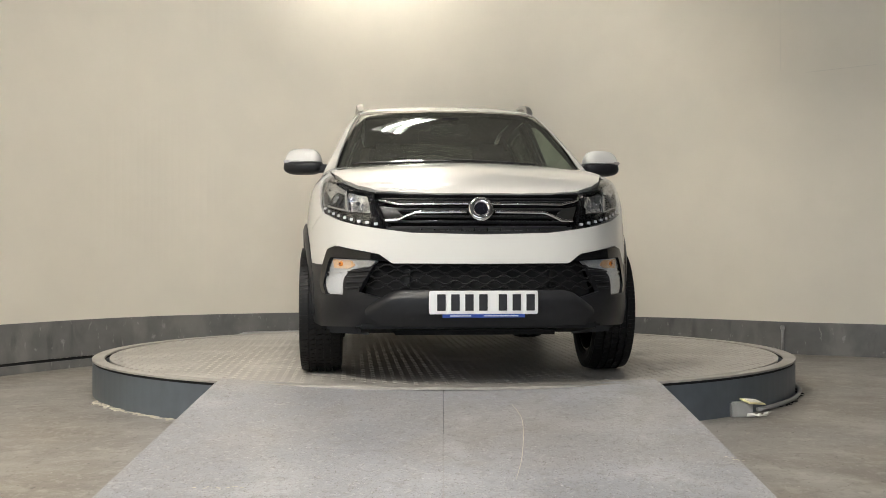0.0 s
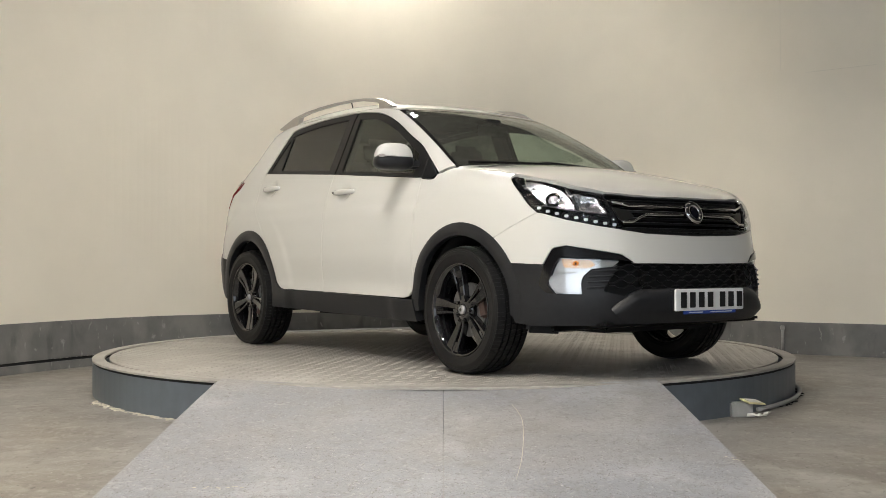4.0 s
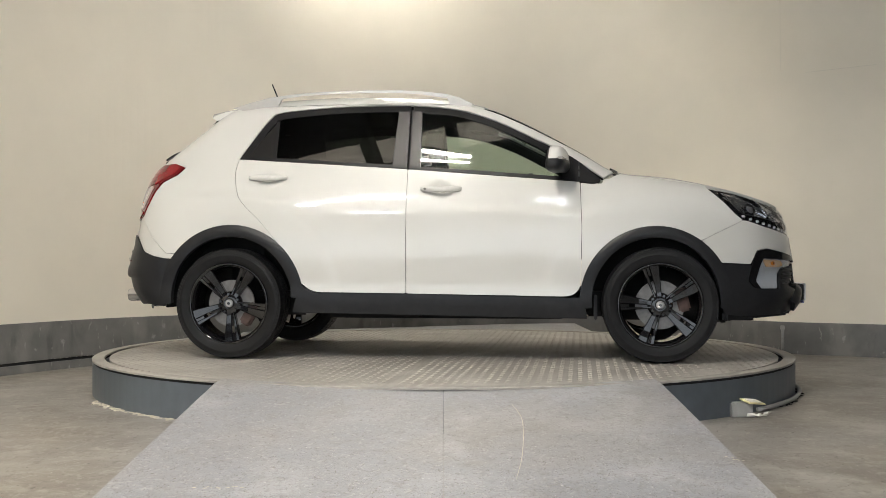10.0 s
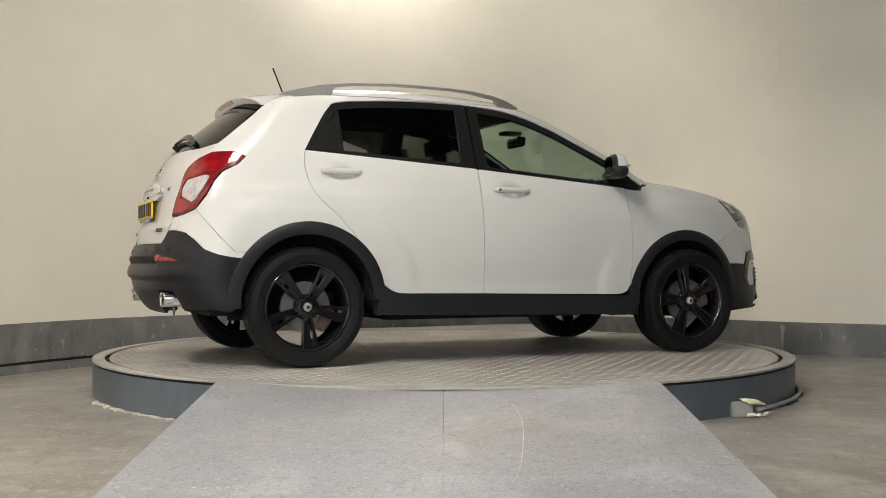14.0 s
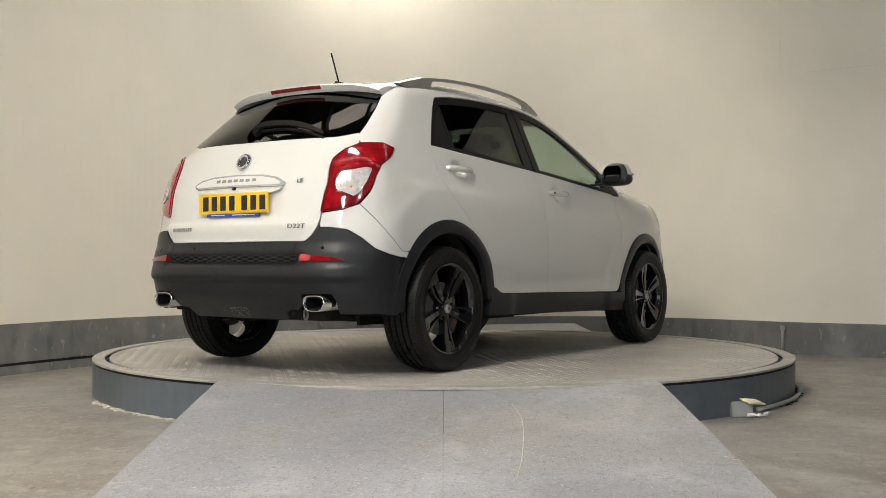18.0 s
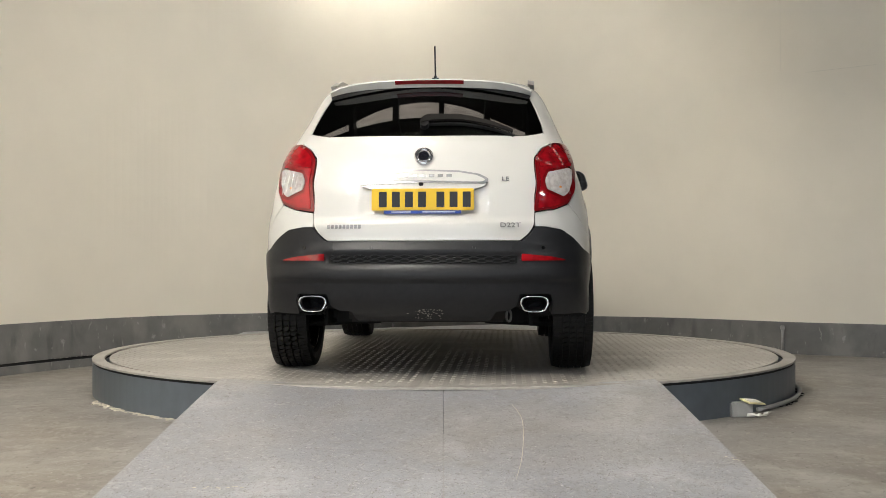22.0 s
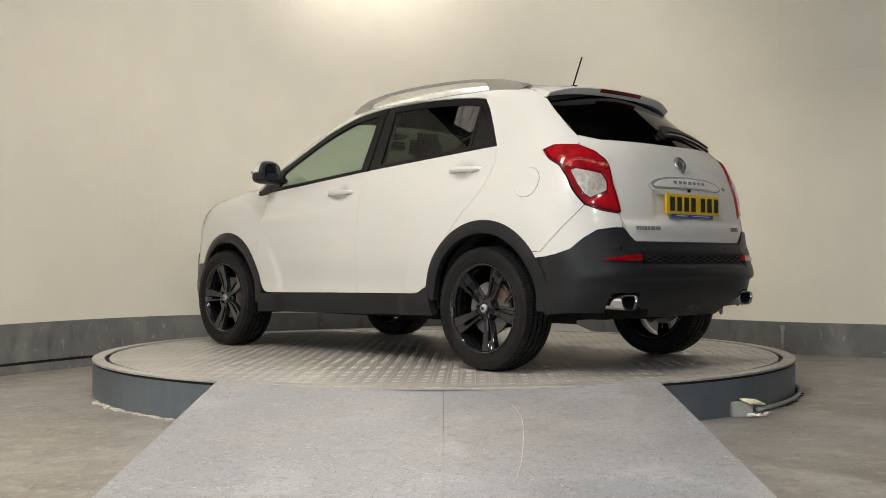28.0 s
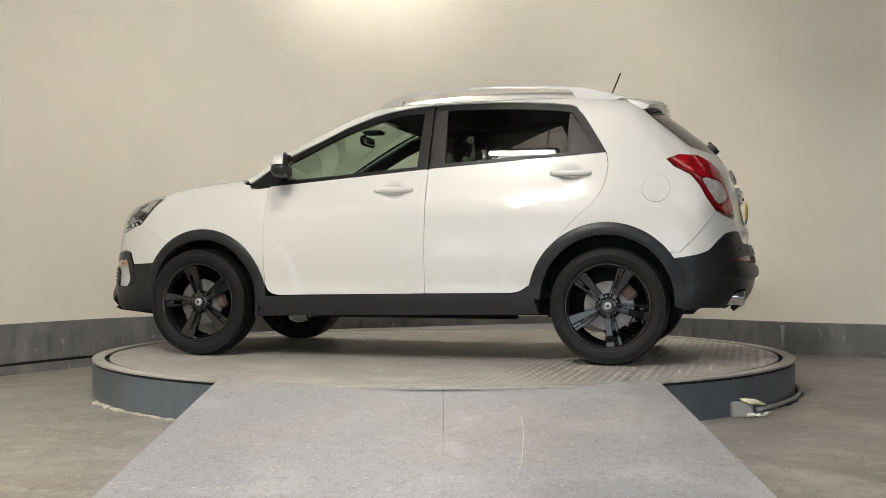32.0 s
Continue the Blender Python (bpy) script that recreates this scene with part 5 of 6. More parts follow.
rbump = skin("rear_bumper", fillet(mirror_line([(0, 0.302), (18.4, 0.302), (19.2, 0.350), (22.4, 0.355), (24.0, 0.38), (24.0, 0.440), (31.8, 0.440), (33.0, 0.40), (33.5, 0.335), (37.4, 0.334), (42.6, 0.338), (48.8, 0.322), (49.6, 0.44), (50.8, 0.52), (51.6, 0.590), (51.6, 0.618), (49.1, 0.625), (46.0, 0.640), (42.2, 0.668), (38.9, 0.724), (35.4, 0.765), (31.0, 0.778), (28.4, 0.778), (26.9, 0.738), (24.8, 0.703), (0, 0.702)]), 0.3), "tail", M_CLAD, car, off=bumper_relief, thick=0.03, step=0.0125)
for s in (-1, 1):
    bm = bmesh.new()
    tube_path(bm, [(x, y * s, z) for x, y, z in line_on([(22.9, 0.701), (22.1, 0.645)], "tail", 0.0195)], 0.0014, 5)
    part("bumper_seam", bm, M_BLACKGAP, rbump)
    for u in (13.1, 29.8):
        bm = bmesh.new()
        bmesh.ops.create_cone(bm, cap_ends=True, segments=20, radius1=0.0085, radius2=0.008, depth=0.004)
        child("parking_sensor", rbump, bm, M_GLOSS if u > 20 else M_CLAD, "", False, at_skin(u, 0.668, "tail", 0.0195 if u < 20 else 0.016, s) @ pose(0, 0, 0, 0, 90, 0))
    skin("exhaust_recess", fillet([(22.8, 0.33), (34.5, 0.33), (34.0, 0.455), (22.8, 0.455)], 0.5), "tail", M_UNDER, rbump, sign=s, off=-0.055, thick=0.01)
chips = bmesh.new()
for k in range(60):
    u, z = random.gauss(-1.2, 2.6), 0.362 - 0.05 * random.random() ** 2
    z = min(0.372 - 0.0011 * (u + 1.2) ** 2, z)
    if z < 0.308:
        continue
    r = bmesh.ops.create_icosphere(chips, subdivisions=1, radius=1.0)
    a, b = random.uniform(0.0015, 0.006), random.uniform(0.001, 0.0035)
    m = at_skin(u, z, "tail", 0.0055)
    for v in r["verts"]:
        v.co = m @ Vector((v.co.x * 0.0012, v.co.y * a * random.uniform(0.6, 1.4), v.co.z * b * random.uniform(0.6, 1.4)))
part("paint_chips", chips, M_CHIP, rbump, "pale scrape marks")["kind"] = "stuff"
skin("mesh_panel", mirror_line([(0, 0.588), (23.3, 0.594), (23.5, 0.634), (0, 0.634)]), "tail", M_UNDER, rbump, off=0.0045, thick=0.01)
for k in range(4):
    pts = [(-22.8 + 0.95 * i, 0.598 + 0.0105 * k + (0.003 if (i // 2 + k) % 2 else -0.003)) for i in range(49)]
    bm = bmesh.new()
    tube_path(bm, line_on(pts, "tail", 0.010, 1), 0.0028, 5)
    part("mesh_bar", bm, M_CLAD, rbump)
skin("lower_valance", fillet(mirror_line([(0, 0.276), (18.0, 0.278), (20.0, 0.315), (0, 0.315)]), 0.4), "tail", M_UNDER, car, off=-0.040, thick=0.02)
for s in (-1, 1):
    skin("reflector", fillet([(35.2, 0.606), (34.6, 0.612), (31.7, 0.623), (24.3, 0.636), (24.1, 0.604)], 0.2), "tail", M_RED, rbump, sign=s, off=0.025, thick=0.022, label="red bumper reflector")
    tl = skin("tail_lamp", fillet(TAIL, 0.4), "tail", M_DEEPRED, car, sign=s, off=0.006, thick=0.03, label="red tail lamp with clear centre")
    skin("red_lens", fillet([(31.6, 1.09), (32.2, 1.14), (35.0, 1.182), (39.2, 1.215), (45.2, 1.220), (47.8, 1.202), (46.4, 1.162), (43.2, 1.116), (41.6, 1.098), (36.0, 1.10)], 0.6), "tail", M_RED, tl, sign=s, off=0.010, thick=0.01)
    skin("red_lens", fillet([(31.3, 1.085), (31.3, 1.015), (30.2, 0.935), (29.6, 0.872), (34.0, 0.884), (37.4, 0.910), (38.6, 0.930), (36.6, 0.922), (32.0, 0.962), (31.8, 1.03), (33.4, 1.075), (40.6, 1.098), (36.0, 1.10)], 0.2), "tail", M_RED, tl, sign=s, off=0.010, thick=0.01)
    skin("clear_lens", fillet([(32.4, 1.018), (33.7, 1.062), (40.2, 1.088), (41.6, 1.080), (40.2, 1.012), (38.4, 0.955), (37.0, 0.938), (32.6, 0.974)], 0.3), "tail", M_CLEAR, tl, sign=s, off=0.011, thick=0.01, label="clear reversing lens")
    bm = bmesh.new()
    bmesh.ops.create_uvsphere(bm, u_segments=14, v_segments=8, radius=0.007)
    child("amber_bulb", tl, bm, M_AMBER, "amber bulb", True, at_skin(36.4, 0.985, "tail", 0.009, s) @ Matrix.Diagonal((0.6, 1.1, 1, 1)))
    for k in range(5):
        bm = bmesh.new()
        tube_path(bm, [(x, y * s, z) for x, y, z in line_on([(33.6 + 1.4 * k, 1.058 + 0.005 * k), (33.4 + 1.4 * k, 0.975 - 0.006 * k)], "tail", 0.011)], 0.0014, 5)
        part("lens_rib", bm, M_CLEAR, tl)
    for k in range(4):
        bm = bmesh.new()
        tube_path(bm, [(x, y * s, z) for x, y, z in line_on([(33.6 + 0.9 * k, 1.115 + 0.026 * k), (43.0 + 0.9 * k, 1.118 + 0.024 * k)], "tail", 0.0095)], 0.0013, 5)
        part("lens_rib", bm, M_RED, tl)
    # exhaust tip: a rounded square pipe
    cx, cy, cz = -2.085, 0.565 * s, 0.388
    ring = []
    for a in range(28):
        t = a / 28 * math.tau
        c, sn = math.cos(t), math.sin(t)
        ring.append((0.074 * math.copysign(abs(c) ** 0.6, c), 0.042 * math.copysign(abs(sn) ** 0.6, sn)))
    v, f = [], []
    for x, k in ((0.16, 0.92), (0.0, 1.0), (-0.007, 0.95), (-0.004, 0.86), (0.006, 0.81)):
        v += [(cx + x, cy + a * k * (1 - 0.12 * (b < 0)), cz + b * k) for a, b in ring]
    for i in range(4):
        f += [(i * 28 + j, i * 28 + (j + 1) % 28, (i + 1) * 28 + (j + 1) % 28, (i + 1) * 28 + j) for j in range(28)]
    tip = mesh_object("exhaust_tip", v, f, M_CHROME, car, "polished oval exhaust tip", True)
    v, f = [], []
    for x, k in ((0.004, 0.815), (0.05, 0.76), (0.07, 0.50), (0.12, 0.48)):
        v += [(cx + x, cy + a * k * (1 - 0.12 * (b < 0)), cz + b * k) for a, b in ring]
    for i in range(3):
        f += [(i * 28 + j, i * 28 + (j + 1) % 28, (i + 1) * 28 + (j + 1) % 28, (i + 1) * 28 + j) for j in range(28)]
    f.append(tuple(range(3 * 28, 4 * 28)))
    mesh_object("tip_mouth", v, f, M_SATIN, tip, "black inside of the tip", True)
    bm = bmesh.new()
    tube_path(bm, [(-1.98, 0.565 * s, 0.39), (-1.86, 0.555 * s, 0.38), (-1.80, 0.50 * s, 0.38)], 0.03, 10)
    part("exhaust_pipe", bm, M_UNDER, car)
bm = bmesh.new()
tube_path(bm, [(-2.00, -0.435 + 0.012 * math.cos(a), 0.325 + 0.030 * math.sin(a)) for a in [k * math.tau / 12 for k in range(13)]], 0.006, 6)
part("tow_eye", bm, M_STEEL, car, "bare steel towing loop")
emblem(car, at_skin(0, 1.142, "tail", 0.006), 0.050)
garnish = skin("tailgate_handle", fillet(mirror_line([(0, 0.998), (16.6, 0.994), (17.6, 1.008), (17.6, 1.020), (15.4, 1.043), (10.0, 1.060), (0, 1.066)]), 0.6), "tail", M_REFLECT, car, off=0.022, thick=0.03, label="chrome handle strip with model name bars")
skin("handle_shelf", fillet(mirror_line([(0, 0.964), (13.2, 0.964), (16.4, 0.982), (17.2, 0.997), (0, 1.001)]), 0.6), "tail", M_PAINT, garnish, off=0.014, thick=0.02)
skin("handle_insert", fillet(mirror_line([(0, 1.006), (16.0, 1.002), (16.9, 1.012), (14.6, 1.034), (9.8, 1.049), (0, 1.055)]), 0.5), "tail", M_PAINT, garnish, off=0.027, thick=0.01)
for k in range(7):
    bm = bmesh.new()
    box(bm, -0.002, 0.002, -0.014, 0.014, -0.008, 0.008, 0.001)
    child("name_bar", garnish, bm, M_DARKCHROME, "", False, at_skin(-7.2 + 2.4 * k, 1.030, "tail", 0.029))
bm = bmesh.new()
box(bm, -0.01, 0.008, -0.012, 0.012, -0.010, 0.010, 0.004)
child("camera_eye", gate, bm, M_GLOSS, "small black reversing camera", False, at_skin(0.5, 0.992, "tail", 0.016))
number_plate(car, -2.098, 0.917, -1, M_YPLATE, "yellow rear plate with dark bars")


def badge_text(word, u, v, size, parent):
    cu = bpy.data.curves.new(word, "FONT")
    cu.body, cu.size, cu.extrude, cu.align_x, cu.align_y = word, size, 0.002, "CENTER", "CENTER"
    tmp = bpy.data.objects.new(word, cu)
    scene.collection.objects.link(tmp)
    bpy.context.view_layer.update()
    me = bpy.data.meshes.new_from_object(tmp.evaluated_get(bpy.context.evaluated_depsgraph_get()))
    bpy.data.objects.remove(tmp)
    me.transform(at_skin(u, v, "tail", 0.013 if v < 0.9 else 0.004) @ pose(0, 0, 0, 90, 0, 90) @ Matrix.Diagonal((1.35, 1, 1, 1)))
    me.materials.clear()
    me.materials.append(M_BADGETEXT)
    ob = new("badge", me)
    ob.parent, ob["label"] = parent, "chrome lettered badge"


badge_text("D22T", -22.3, 0.784, 0.034, gate)
badge_text("LE", -22.2, 1.024, 0.030, gate)
for k in range(9):
    bm = bmesh.new()
    box(bm, -0.002, 0.002, -0.0075, 0.0075, -0.010, 0.010, 0.001)
    child("maker_bar", gate, bm, M_DARKCHROME, "", False, at_skin(24.2 - 0.98 * k, 0.778, "tail", 0.0125))
# fuel flap, on the car's left only
fr = skin("flap_gap", arc(-1.600, 1.030, 0.0815, 0, 354, 40), "side", M_BLACKGAP, car, off=0.0012, thick=0.003, step=0.03)
skin("fuel_flap", arc(-1.600, 1.030, 0.0800, 0, 354, 40), "side", M_PAINT, car, off=0.0030, thick=0.004, step=0.03)

# ---- mirrors, rails, aerial ----
for s in (-1, 1):
    mir = new("door_mirror")
    mir.parent = car
    mir.location = (0.705, 0.918 * s, 1.215)
    mir.rotation_euler = (0, 0, radians(14) * s)
    for nm, material, z0, z1 in (("mirror_cap", M_PAINT, -0.004, 0.080), ("mirror_shell", M_CLAD, -0.078, -0.006)):
        bm = bmesh.new()
        bmesh.ops.create_uvsphere(bm, u_segments=28, v_segments=18, radius=1)
        for v in bm.verts:
            x, y, z = v.co
            p = 0.62
            sx, sy, sz = (math.copysign(abs(c) ** p, c) for c in (x, y, z))
            taper = 1 - 0.16 * sz
            v.co = (0.074 * (sx if sx > 0 else sx * 0.52) * taper, s * (0.116 * sy * taper), 0.080 * sz)
        bmesh.ops.bisect_plane(bm, geom=bm.verts[:] + bm.edges[:] + bm.faces[:], plane_co=(0, 0, z0 if z0 > -0.05 else z1), plane_no=(0, 0, 1 if z0 > -0.05 else -1), clear_inner=True)
        bmesh.ops.holes_fill(bm, edges=[e for e in bm.edges if e.is_boundary])
        bmesh.ops.recalc_face_normals(bm, faces=bm.faces)
        if material == M_PAINT:
            bmesh.ops.bisect_plane(bm, geom=bm.verts[:] + bm.edges[:] + bm.faces[:], plane_co=(-0.010, 0, 0), plane_no=(1, 0, 0), clear_inner=True)
        else:
            back = bmesh.ops.create_uvsphere(bm, u_segments=28, v_segments=18, radius=1)["verts"]
            for v in back:
                sx, sy, sz = (math.copysign(abs(c) ** 0.62, c) for c in v.co)
                v.co = (0.071 * (sx if sx > 0 else sx * 0.52) * (1 - 0.16 * sz), s * (0.113 * sy * (1 - 0.16 * sz)), 0.077 * sz)
        part(nm, bm, material, mir, smooth=True)
    bm = bmesh.new()
    box(bm, 0.0, 0.074, min(s * 0.0, s * 0.110), max(s * 0.0, s * 0.110), -0.010, 0.008, 0.006)
    part("turn_signal", bm, M_CLEAR, mir, "clear turn signal strip")
    bm = bmesh.new()
    v, f = lathe([(0.0005, 0.0), (1.0, 0.0), (1.0, 0.05), (0.0005, 0.05)], 40)
    bm.free()
    v = [(-0.0375 - 0.004 * c, 0.078 * math.copysign(abs(a) ** 0.6, a), 0.062 * math.copysign(abs(b) ** 0.6, b)) for a, b, c in v]
    mesh_object("mirror_face", v, f, M_MIRROR, mir)
    bm = bmesh.new()
    box(bm, -0.022, 0.045, min(-s * 0.07, -s * 0.185), max(-s * 0.07, -s * 0.185), -0.070, -0.020, 0.014)
    part("mirror_arm", bm, M_CLAD, mir)
    # roof rail
    topc = [(-1.40, 1.612), (-1.30, 1.640), (-1.15, 1.676), (-0.95, 1.698), (-0.75, 1.707), (-0.52, 1.710), (-0.30, 1.706), (-0.16, 1.698), (0.00, 1.678), (0.10, 1.650), (0.19, 1.605)]
    gap = [(0.03, 1.600), (0.02, 1.648), (-0.16, 1.679), (-0.30, 1.688), (-0.52, 1.692), (-0.75, 1.689), (-0.95, 1.680), (-1.07, 1.665), (-1.10, 1.600)]
    bm = bmesh.new()
    loop = topc + [(0.10, 1.585)] + gap + [(-1.15, 1.60), (-1.30, 1.588)]
    loop = fillet(loop, 0.01, 2)
    a = [bm.verts.new((x, s * (0.563 - 0.02 * abs(x + 0.55)), z)) for x, z in loop]
    b = [bm.verts.new((x, s * (0.600 - 0.02 * abs(x + 0.55)), z - 0.006)) for x, z in loop]
    bm.faces.new(a)
    bm.faces.new(b[::-1])
    for i in range(len(a)):
        j = (i + 1) % len(a)
        bm.faces.new((a[i], b[i], b[j], a[j]))
    bmesh.ops.recalc_face_normals(bm, faces=bm.faces)
    part("roof_rail", bm, M_SILVER, car, "silver roof rail")
bm = bmesh.new()
tube_path(bm, [(-1.225, -0.01, 1.668), (-1.235, -0.01, 1.70), (-1.30, -0.01, 1.855)], 0.005, 8)
aer = part("aerial", bm, M_SATIN, roof)
bm = bmesh.new()
box(bm, -1.27, -1.18, -0.03, 0.01, 1.66, 1.69, 0.012)
part("aerial_base", bm, M_SATIN, aer)

# ---- underbody ----
bm = bmesh.new()
box(bm, -1.58, 1.80, -0.54, 0.54, 0.268, 0.40, 0.02)
box(bm, -0.86, 0.86, -0.80, 0.80, 0.285, 0.37, 0.02)
part("floor_pan", bm, M_UNDER, car)
for name, x0, x1, y0, y1, z0, z1, mm in (("sump_cover", 1.0, 1.95, -0.42, 0.42, 0.232, 0.30, M_UNDER), ("silencer", -1.80, -1.45, -0.42, 0.42, 0.280, 0.37, M_RUST), ("fuel_tank", -0.75, -0.15, -0.62, 0.1, 0.245, 0.30, M_UNDER), ("chassis_rail", -0.7, 0.75, 0.36, 0.44, 0.235, 0.26, M_UNDER), ("chassis_rail", -0.7, 0.75, -0.44, -0.36, 0.235, 0.26, M_UNDER), ("rear_beam", -1.40, -1.25, -0.62, 0.62, 0.27, 0.34, M_UNDER), ("front_beam", 1.22, 1.40, -0.62, 0.62, 0.23, 0.30, M_UNDER)):
    bm = bmesh.new()
    box(bm, x0, x1, y0, y1, z0, z1, 0.015)
    part(name, bm, mm, car)
bm = bmesh.new()
box(bm, 1.62, 2.12, -0.60, 0.60, 0.225, 0.305, 0.02)
for v in bm.verts:
    if v.co.z < 0.27 and v.co.x > 1.9:
        v.co.z += 0.25 * (v.co.x - 1.9)
part("under_shield", bm, M_SATIN, car)
for s in (-1, 1):
    for x in (WHEEL_X, -WHEEL_X):
        bm = bmesh.new()
        tube_path(bm, [(x, 0.30 * s, 0.27), (x, 0.72 * s, 0.25)], 0.022, 8)
        part("suspension_arm", bm, M_UNDER, car)
        bm = bmesh.new()
        tube_path(bm, [(x - 0.04, 0.60 * s, 0.30), (x - 0.05, 0.56 * s, 0.70)], 0.035, 10)
        part("spring_strut", bm, M_UNDER, car)
    bm = bmesh.new()
    box(bm, 0.935, 0.955, min(s * 0.62, s * 0.82), max(s * 0.62, s * 0.82), 0.25, 0.40, 0.006)
    part("mud_flap", bm, M_DIRTY, car)
    bm = bmesh.new()
    box(bm, 1.70, 1.735, min(s * 0.52, s * 0.755), max(s * 0.52, s * 0.755), 0.215, 0.36, 0.016)
    for v in bm.verts:
        if v.co.z < 0.25:
            v.co.z += 0.25 * max(0, abs(v.co.y) - 0.66) + 0.12 * max(0, 0.58 - abs(v.co.y))
    part("air_deflector", bm, M_DIRTY, car)

# ---- cabin ----
def seat(x, y, w, parent, back=0.62, tilt=-14):
    st = new("seat")
    st.parent = parent
    st.location = (x, y, 0.62)
    bm = bmesh.new()
    box(bm, -0.25, 0.27, -w / 2, w / 2, -0.10, 0.05, 0.05)
    part("cushion", bm, M_SEAT, st, smooth=True)
    bm = bmesh.new()
    box(bm, -0.09, 0.07, -w / 2, w / 2, 0.0, back, 0.06)
    for v in bm.verts:
        v.co.y *= 1 - 0.22 * max(0, v.co.z / back - 0.45)
    child("backrest", st, bm, M_SEAT, "", True, Matrix.Translation((-0.22, 0, 0)) @ pose(0, 0, 0, 0, tilt, 0))
    k = 1 if w < 0.8 else 3
    for i in range(k):
        yy = (i - (k - 1) / 2) * w * 0.34
        bm = bmesh.new()
        box(bm, -0.055, 0.065, yy - 0.135, yy + 0.135, back + 0.03, back + 0.225, 0.05)
        child("headrest", st, bm, M_SEAT, "", True, Matrix.Translation((-0.22, 0, 0)) @ pose(0, 0, 0, 0, tilt, 0))
        bm = bmesh.new()
        for d in (-0.04, 0.04):
            tube_path(bm, [(0, yy + d, back - 0.02), (0, yy + d, back + 0.08)], 0.006, 6)
        child("headrest_post", st, bm, M_STEEL, "", False, Matrix.Translation((-0.22, 0, 0)) @ pose(0, 0, 0, 0, tilt, 0))


seat(0.10, -0.37, 0.50, car)
seat(0.10, 0.37, 0.50, car)
seat(-0.78, 0.0, 1.22, car, 0.58, -20)
bm = bmesh.new()
box(bm, 0.55, 1.02, -0.72, 0.72, 0.62, 1.06, 0.06)
for v in bm.verts:
    if v.co.x < 0.7 and v.co.z > 0.9:
        v.co.z -= 0.02
dash = part("dashboard", bm, M_TRIM, car, smooth=False)
bm = bmesh.new()
box(bm, 0.52, 0.80, -0.57, -0.19, 1.02, 1.10, 0.03)
part("instrument_hood", bm, M_TRIM, dash)
bm = bmesh.new()
tube_path(bm, [(0.185 * math.cos(a), 0.185 * math.sin(a), 0) for a in [k * math.tau / 28 for k in range(29)]], 0.014, 8)
box(bm, -0.18, 0.18, -0.02, 0.02, -0.015, 0.0, 0.005)
box(bm, -0.06, 0.06, -0.05, 0.05, -0.03, 0.012, 0.01)
child("steering_wheel", car, bm, M_TRIM, "", True, Matrix.Translation((0.46, -0.37, 1.00)) @ pose(0, 0, 0, 0, -65, 0))
bm = bmesh.new()
box(bm, -0.012, 0.018, -0.12, 0.12, -0.035, 0.035, 0.01)
rv = child("cabin_mirror", car, bm, M_GLOSS, "", False, Matrix.Translation((0.475, 0, 1.45)) @ pose(0, 0, 0, 0, 8, 0))
bm = bmesh.new()
box(bm, -0.014, -0.0125, -0.11, 0.11, -0.028, 0.028)
child("mirror_face", rv, bm, M_MIRROR, "", False, Matrix.Translation((0.475, 0, 1.45)) @ pose(0, 0, 0, 0, 8, 0))
bm = bmesh.new()
tube_path(bm, [(0.49, 0, 1.45), (0.50, 0, 1.50)], 0.010, 8)
part("mirror_stalk", bm, M_GLOSS, rv)
bm = bmesh.new()
box(bm, 0.36, 0.50, -0.06, 0.06, 1.50, 1.525, 0.01)
part("sensor_box", bm, M_TRIM, rv)
bm = bmesh.new()
box(bm, -1.75, -1.15, -0.60, 0.60, 0.40, 1.02, 0.03)
part("load_cover", bm, M_TRIM, car)
bm = bmesh.new()
box(bm, -1.2, 1.0, -0.70, 0.70, 0.38, 0.42)
part("cabin_floor", bm, M_TRIM, car)
# bay behind the nose, so that the grilles open on darkness
bm = bmesh.new()
box(bm, 1.05, 1.95, -0.52, 0.52, 0.32, 0.90, 0.03)
part("engine_bay", bm, M_UNDER, car)


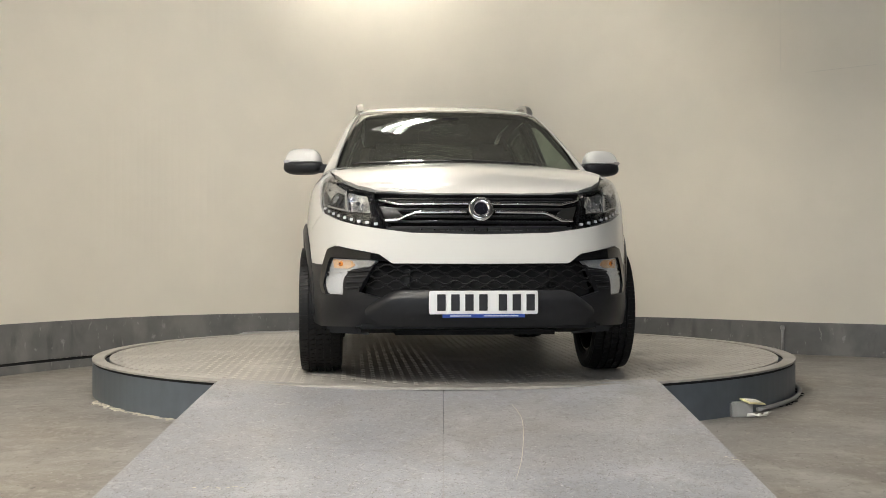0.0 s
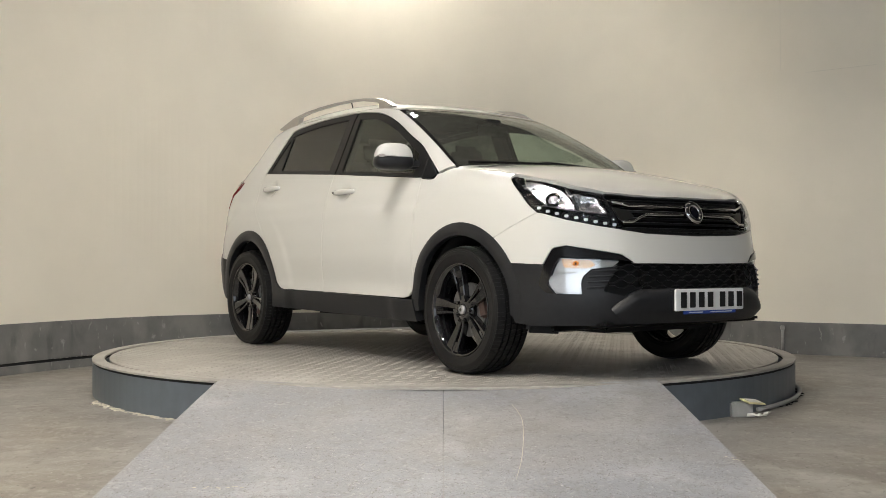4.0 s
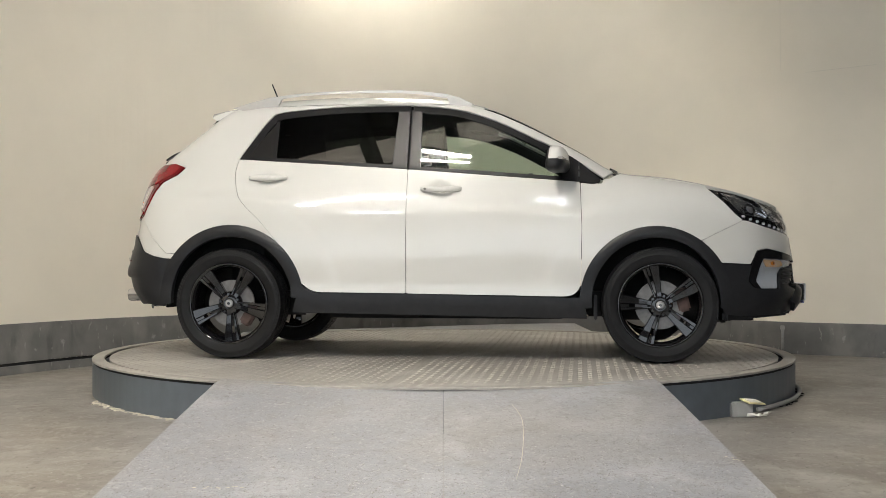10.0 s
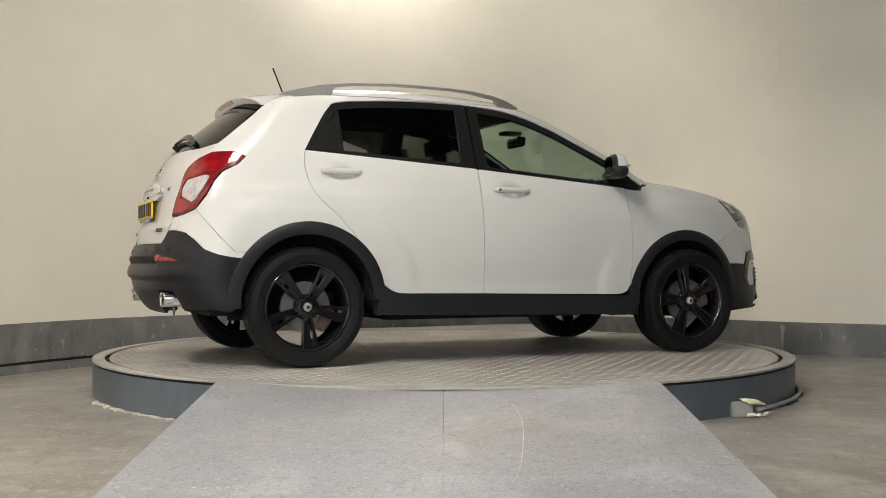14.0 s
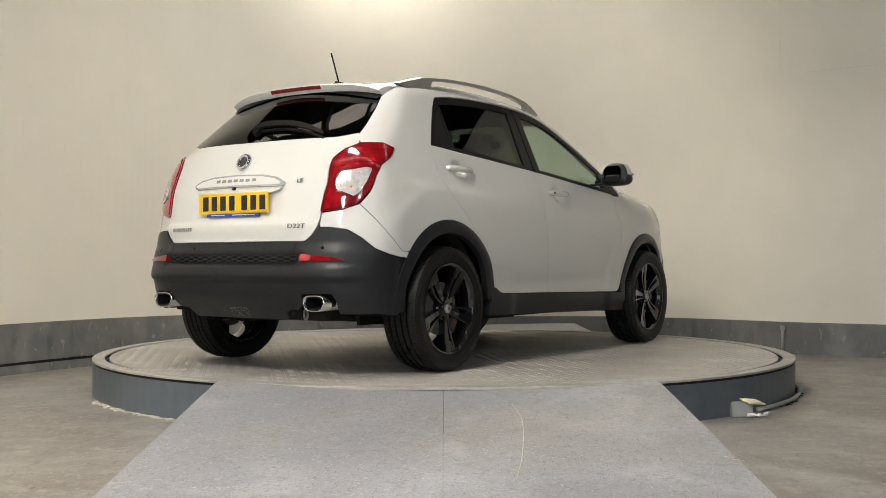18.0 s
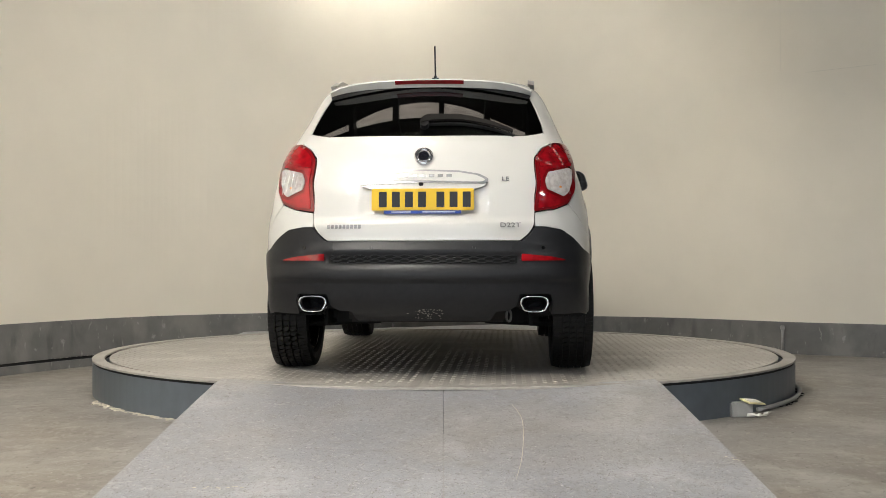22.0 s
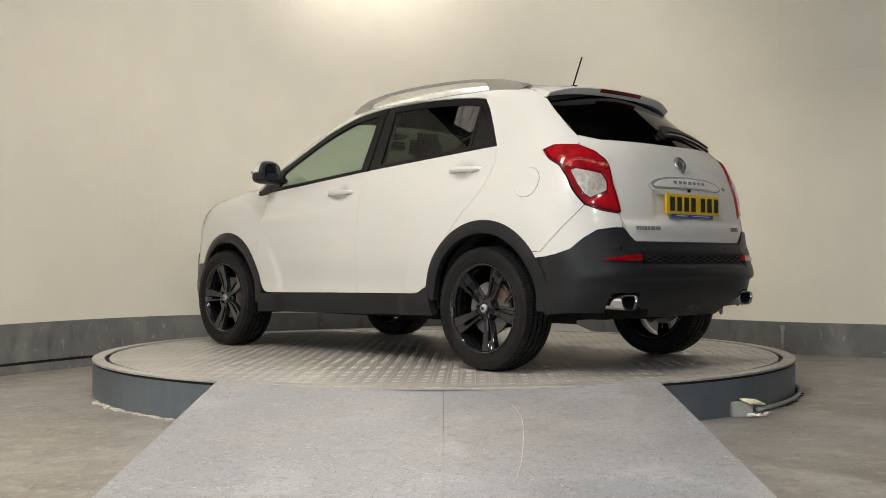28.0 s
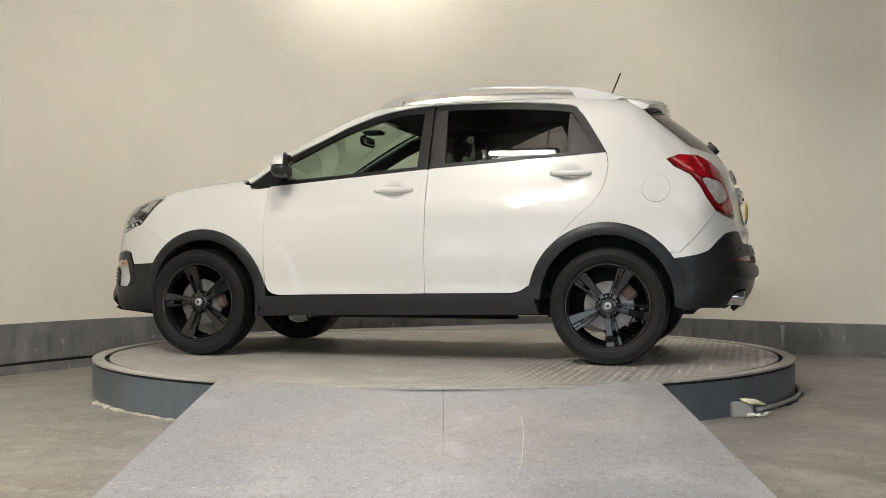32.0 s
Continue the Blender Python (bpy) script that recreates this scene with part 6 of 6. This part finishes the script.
# ---- wheels ----
def build_wheel():
    w = new("wheel")
    w.parent = car
    prof = [(0.248, -0.098), (0.266, -0.108), (0.300, -0.113), (0.325, -0.108), (0.337, -0.096)]
    for y in (-0.058, -0.020, 0.020, 0.058):
        prof += [(0.3395, y - 0.007), (0.3315, y - 0.006), (0.3315, y + 0.006), (0.3395, y + 0.007)]
    prof += [(0.337, 0.096), (0.325, 0.108), (0.318, 0.1085), (0.316, 0.1105), (0.300, 0.113), (0.268, 0.108), (0.258, 0.105), (0.248, 0.098)]
    v, f = lathe(prof, 72, axis="y")
    tyre = mesh_object("tyre", v, f, M_RUBBER, w)
    # tread blocks
    bv, bf = [], []
    for (y0, y1, cnt, skew) in ((-0.106, -0.064, 96, 0.001), (-0.053, -0.025, 70, 0.004), (-0.015, 0.015, 70, 0.004), (0.025, 0.053, 70, 0.004), (0.064, 0.106, 96, 0.001)):
        for k in range(cnt):
            a0, a1 = (k + 0.04) / cnt * math.tau, (k + 0.92) / cnt * math.tau
            o = len(bv)
            for r in (0.334, 0.3455):
                for yy in (y0, y1):
                    rr = r - (0.010 if abs(yy) > 0.1 else 0)
                    sk = skew * (1 if yy == y1 else -1) / 0.34
                    for a in (a0 + sk, a1 + sk):
                        bv.append((rr * math.cos(a), yy, rr * math.sin(a)))
            bf += [(o + 4, o + 5, o + 7, o + 6), (o, o + 1, o + 5, o + 4), (o + 2, o + 6, o + 7, o + 3), (o, o + 4, o + 6, o + 2), (o + 1, o + 3, o + 7, o + 5)]
    tread = mesh_object("tread", bv, bf, M_RUBBER, w)
    tread["kind"] = "stuff"
    v, f = lathe([(0.254, 0.101), (0.249, 0.108), (0.241, 0.103), (0.231, 0.088), (0.222, 0.050), (0.218, -0.09), (0.250, -0.098), (0.250, -0.090), (0.226, -0.08), (0.230, 0.05), (0.243, 0.088)], 72, axis="y")
    rim = mesh_object("rim", v, f, M_ALLOY, w, "gloss black alloy rim", True)
    # five broad spokes, each a blade and a slim rib with a slot between, joined at the rim
    def bar(a, rows):
        """A bar along the spoke from rows of (radius, from, to, outer face)."""
        c, q = math.cos(a), math.sin(a)
        secs = []
        for r, q0, q1, y in rows:
            e = min(0.004, (q1 - q0) * 0.3)
            secs.append([(r * c - p * q, h, r * q + p * c) for p, h in ((q0, y - 0.036), (q0, y - e), (q0 + e, y), (q1 - e, y), (q1, y - e), (q1, y - 0.036))])
        return strip(secs)

    for k in range(5):
        a = radians(90 + 72 * k)
        sp = part("spoke", bar(a, [(0.038, -0.006, 0.024, 0.080), (0.075, -0.004, 0.028, 0.078), (0.125, -0.002, 0.036, 0.080), (0.172, -0.002, 0.045, 0.086), (0.210, -0.003, 0.051, 0.093), (0.241, -0.004, 0.054, 0.097)]), M_ALLOY, w)
        part("rib", bar(a, [(0.050, -0.022, -0.008, 0.079), (0.100, -0.029, -0.015, 0.076), (0.150, -0.036, -0.018, 0.081), (0.185, -0.041, -0.020, 0.087), (0.241, -0.049, -0.022, 0.095)]), M_ALLOY, sp)
        part("bridge", bar(a, [(0.184, -0.023, -0.001, 0.083), (0.210, -0.025, -0.002, 0.090), (0.241, -0.026, -0.003, 0.0955)]), M_ALLOY, sp)
        a = radians(90 + 72 * k + 36)
        bm = bmesh.new()
        bmesh.ops.create_cone(bm, cap_ends=True, segments=6, radius1=0.011, radius2=0.009, depth=0.03)
        child("wheel_nut", w, bm, M_ALLOY, "", False, Matrix.Translation((0.057 * math.cos(a), 0.074, 0.057 * math.sin(a))) @ pose(0, 0, 0, -90))
    v, f = lathe([(0.001, 0.020), (0.075, 0.020), (0.075, 0.064), (0.050, 0.082), (0.001, 0.082)], 40, axis="y")
    mesh_object("hub", v, f, M_ALLOY, w, smooth=True)
    v, f = lathe([(0.001, 0.080), (0.026, 0.080), (0.025, 0.092), (0.019, 0.097), (0.001, 0.098)], 32, axis="y")
    cap = mesh_object("centre_cap", v, f, M_DARKCHROME, w, "silver centre cap", True)
    v, f = lathe([(0.001, 0.094), (0.009, 0.094), (0.009, 0.0995), (0.001, 0.0995)], 24, axis="y")
    ob = mesh_object("cap_mark", v, f, M_BADGE, w)
    v, f = lathe([(0.060, 0.018), (0.146, 0.018), (0.146, 0.040), (0.060, 0.040)], 48, axis="y")
    mesh_object("brake_disc", v, f, M_STEEL, w, "worn steel brake disc")
    bm = bmesh.new()
    box(bm, -0.172, -0.10, 0.0, 0.056, -0.075, 0.075, 0.012)
    part("brake_caliper", bm, M_CALIPER, w, "rusty brake caliper")
    v, f = lathe([(0.001, -0.06), (0.11, -0.06), (0.11, 0.0), (0.001, 0.0)], 40, axis="y")
    mesh_object("back_plate", v, f, M_UNDER, w)
    return w


wheel = build_wheel()
wheel.matrix_basis = pose(WHEEL_X, 0.79, WHEEL_R, 0, 16, 0)
copy_thing(wheel, pose(-WHEEL_X, 0.785, WHEEL_R, 0, 46, 0))
copy_thing(wheel, pose(WHEEL_X, -0.79, WHEEL_R, 0, 15, 180))
copy_thing(wheel, pose(-WHEEL_X, -0.785, WHEEL_R, 0, -30, 180))


# ---- build and move ----
build_room()
disc = build_turntable()
build_ramp()
build_floor_things()
batten(-0.72, -2.80, 4.02, 0.33, M_TUBE, -18, 1.0)
# unseen batten, added at the front left to brighten wall, floor and nose
batten(-2.40, -6.45, 5.23, 0.50, M_TUBE_ADDED, -18)
batten(-0.39, 2.10, 4.61, 0.46, M_TUBE_SMALL, 63, 1.25)
for by in (-8.9, -12.1):
    for bx in (-4.2, -0.4, 3.4, 7.2):
        batten(bx, by, 5.40, 0.24, M_TUBE_COOL, 0, 1.0, False)
seam((3.035, 2.262, 2.55), (3.035, 2.262, WALL_TOP))
seam((3.22, 2.115, 2.505), (3.72, 1.815, 2.52))

SPIN = [(0.0, -85.2), (2.0, -69.95), (3.5, -58.4), (5.5, -42.6), (8.0, -22.9), (10.0, -7.2), (12.0, 8.3), (14.5, 27.9), (16.5, 43.7), (19.0, 63.3), (21.5, 82.8), (23.5, 98.5), (25.5, 113.9), (27.5, 129.4), (30.0, 148.8), (32.0, 164.1)]
OFF = Vector((0.0838, -0.0081, 0.0))


def motions():
    rows, plate = [], []
    for t, a in SPIN:
        turn = pose(0, 0, DECK, 0, 0, a)
        plate.append((t, turn))
        rows.append((t, turn @ Matrix.Translation(OFF)))
    walk(car, rows)
    walk(disc, plate)


motions()
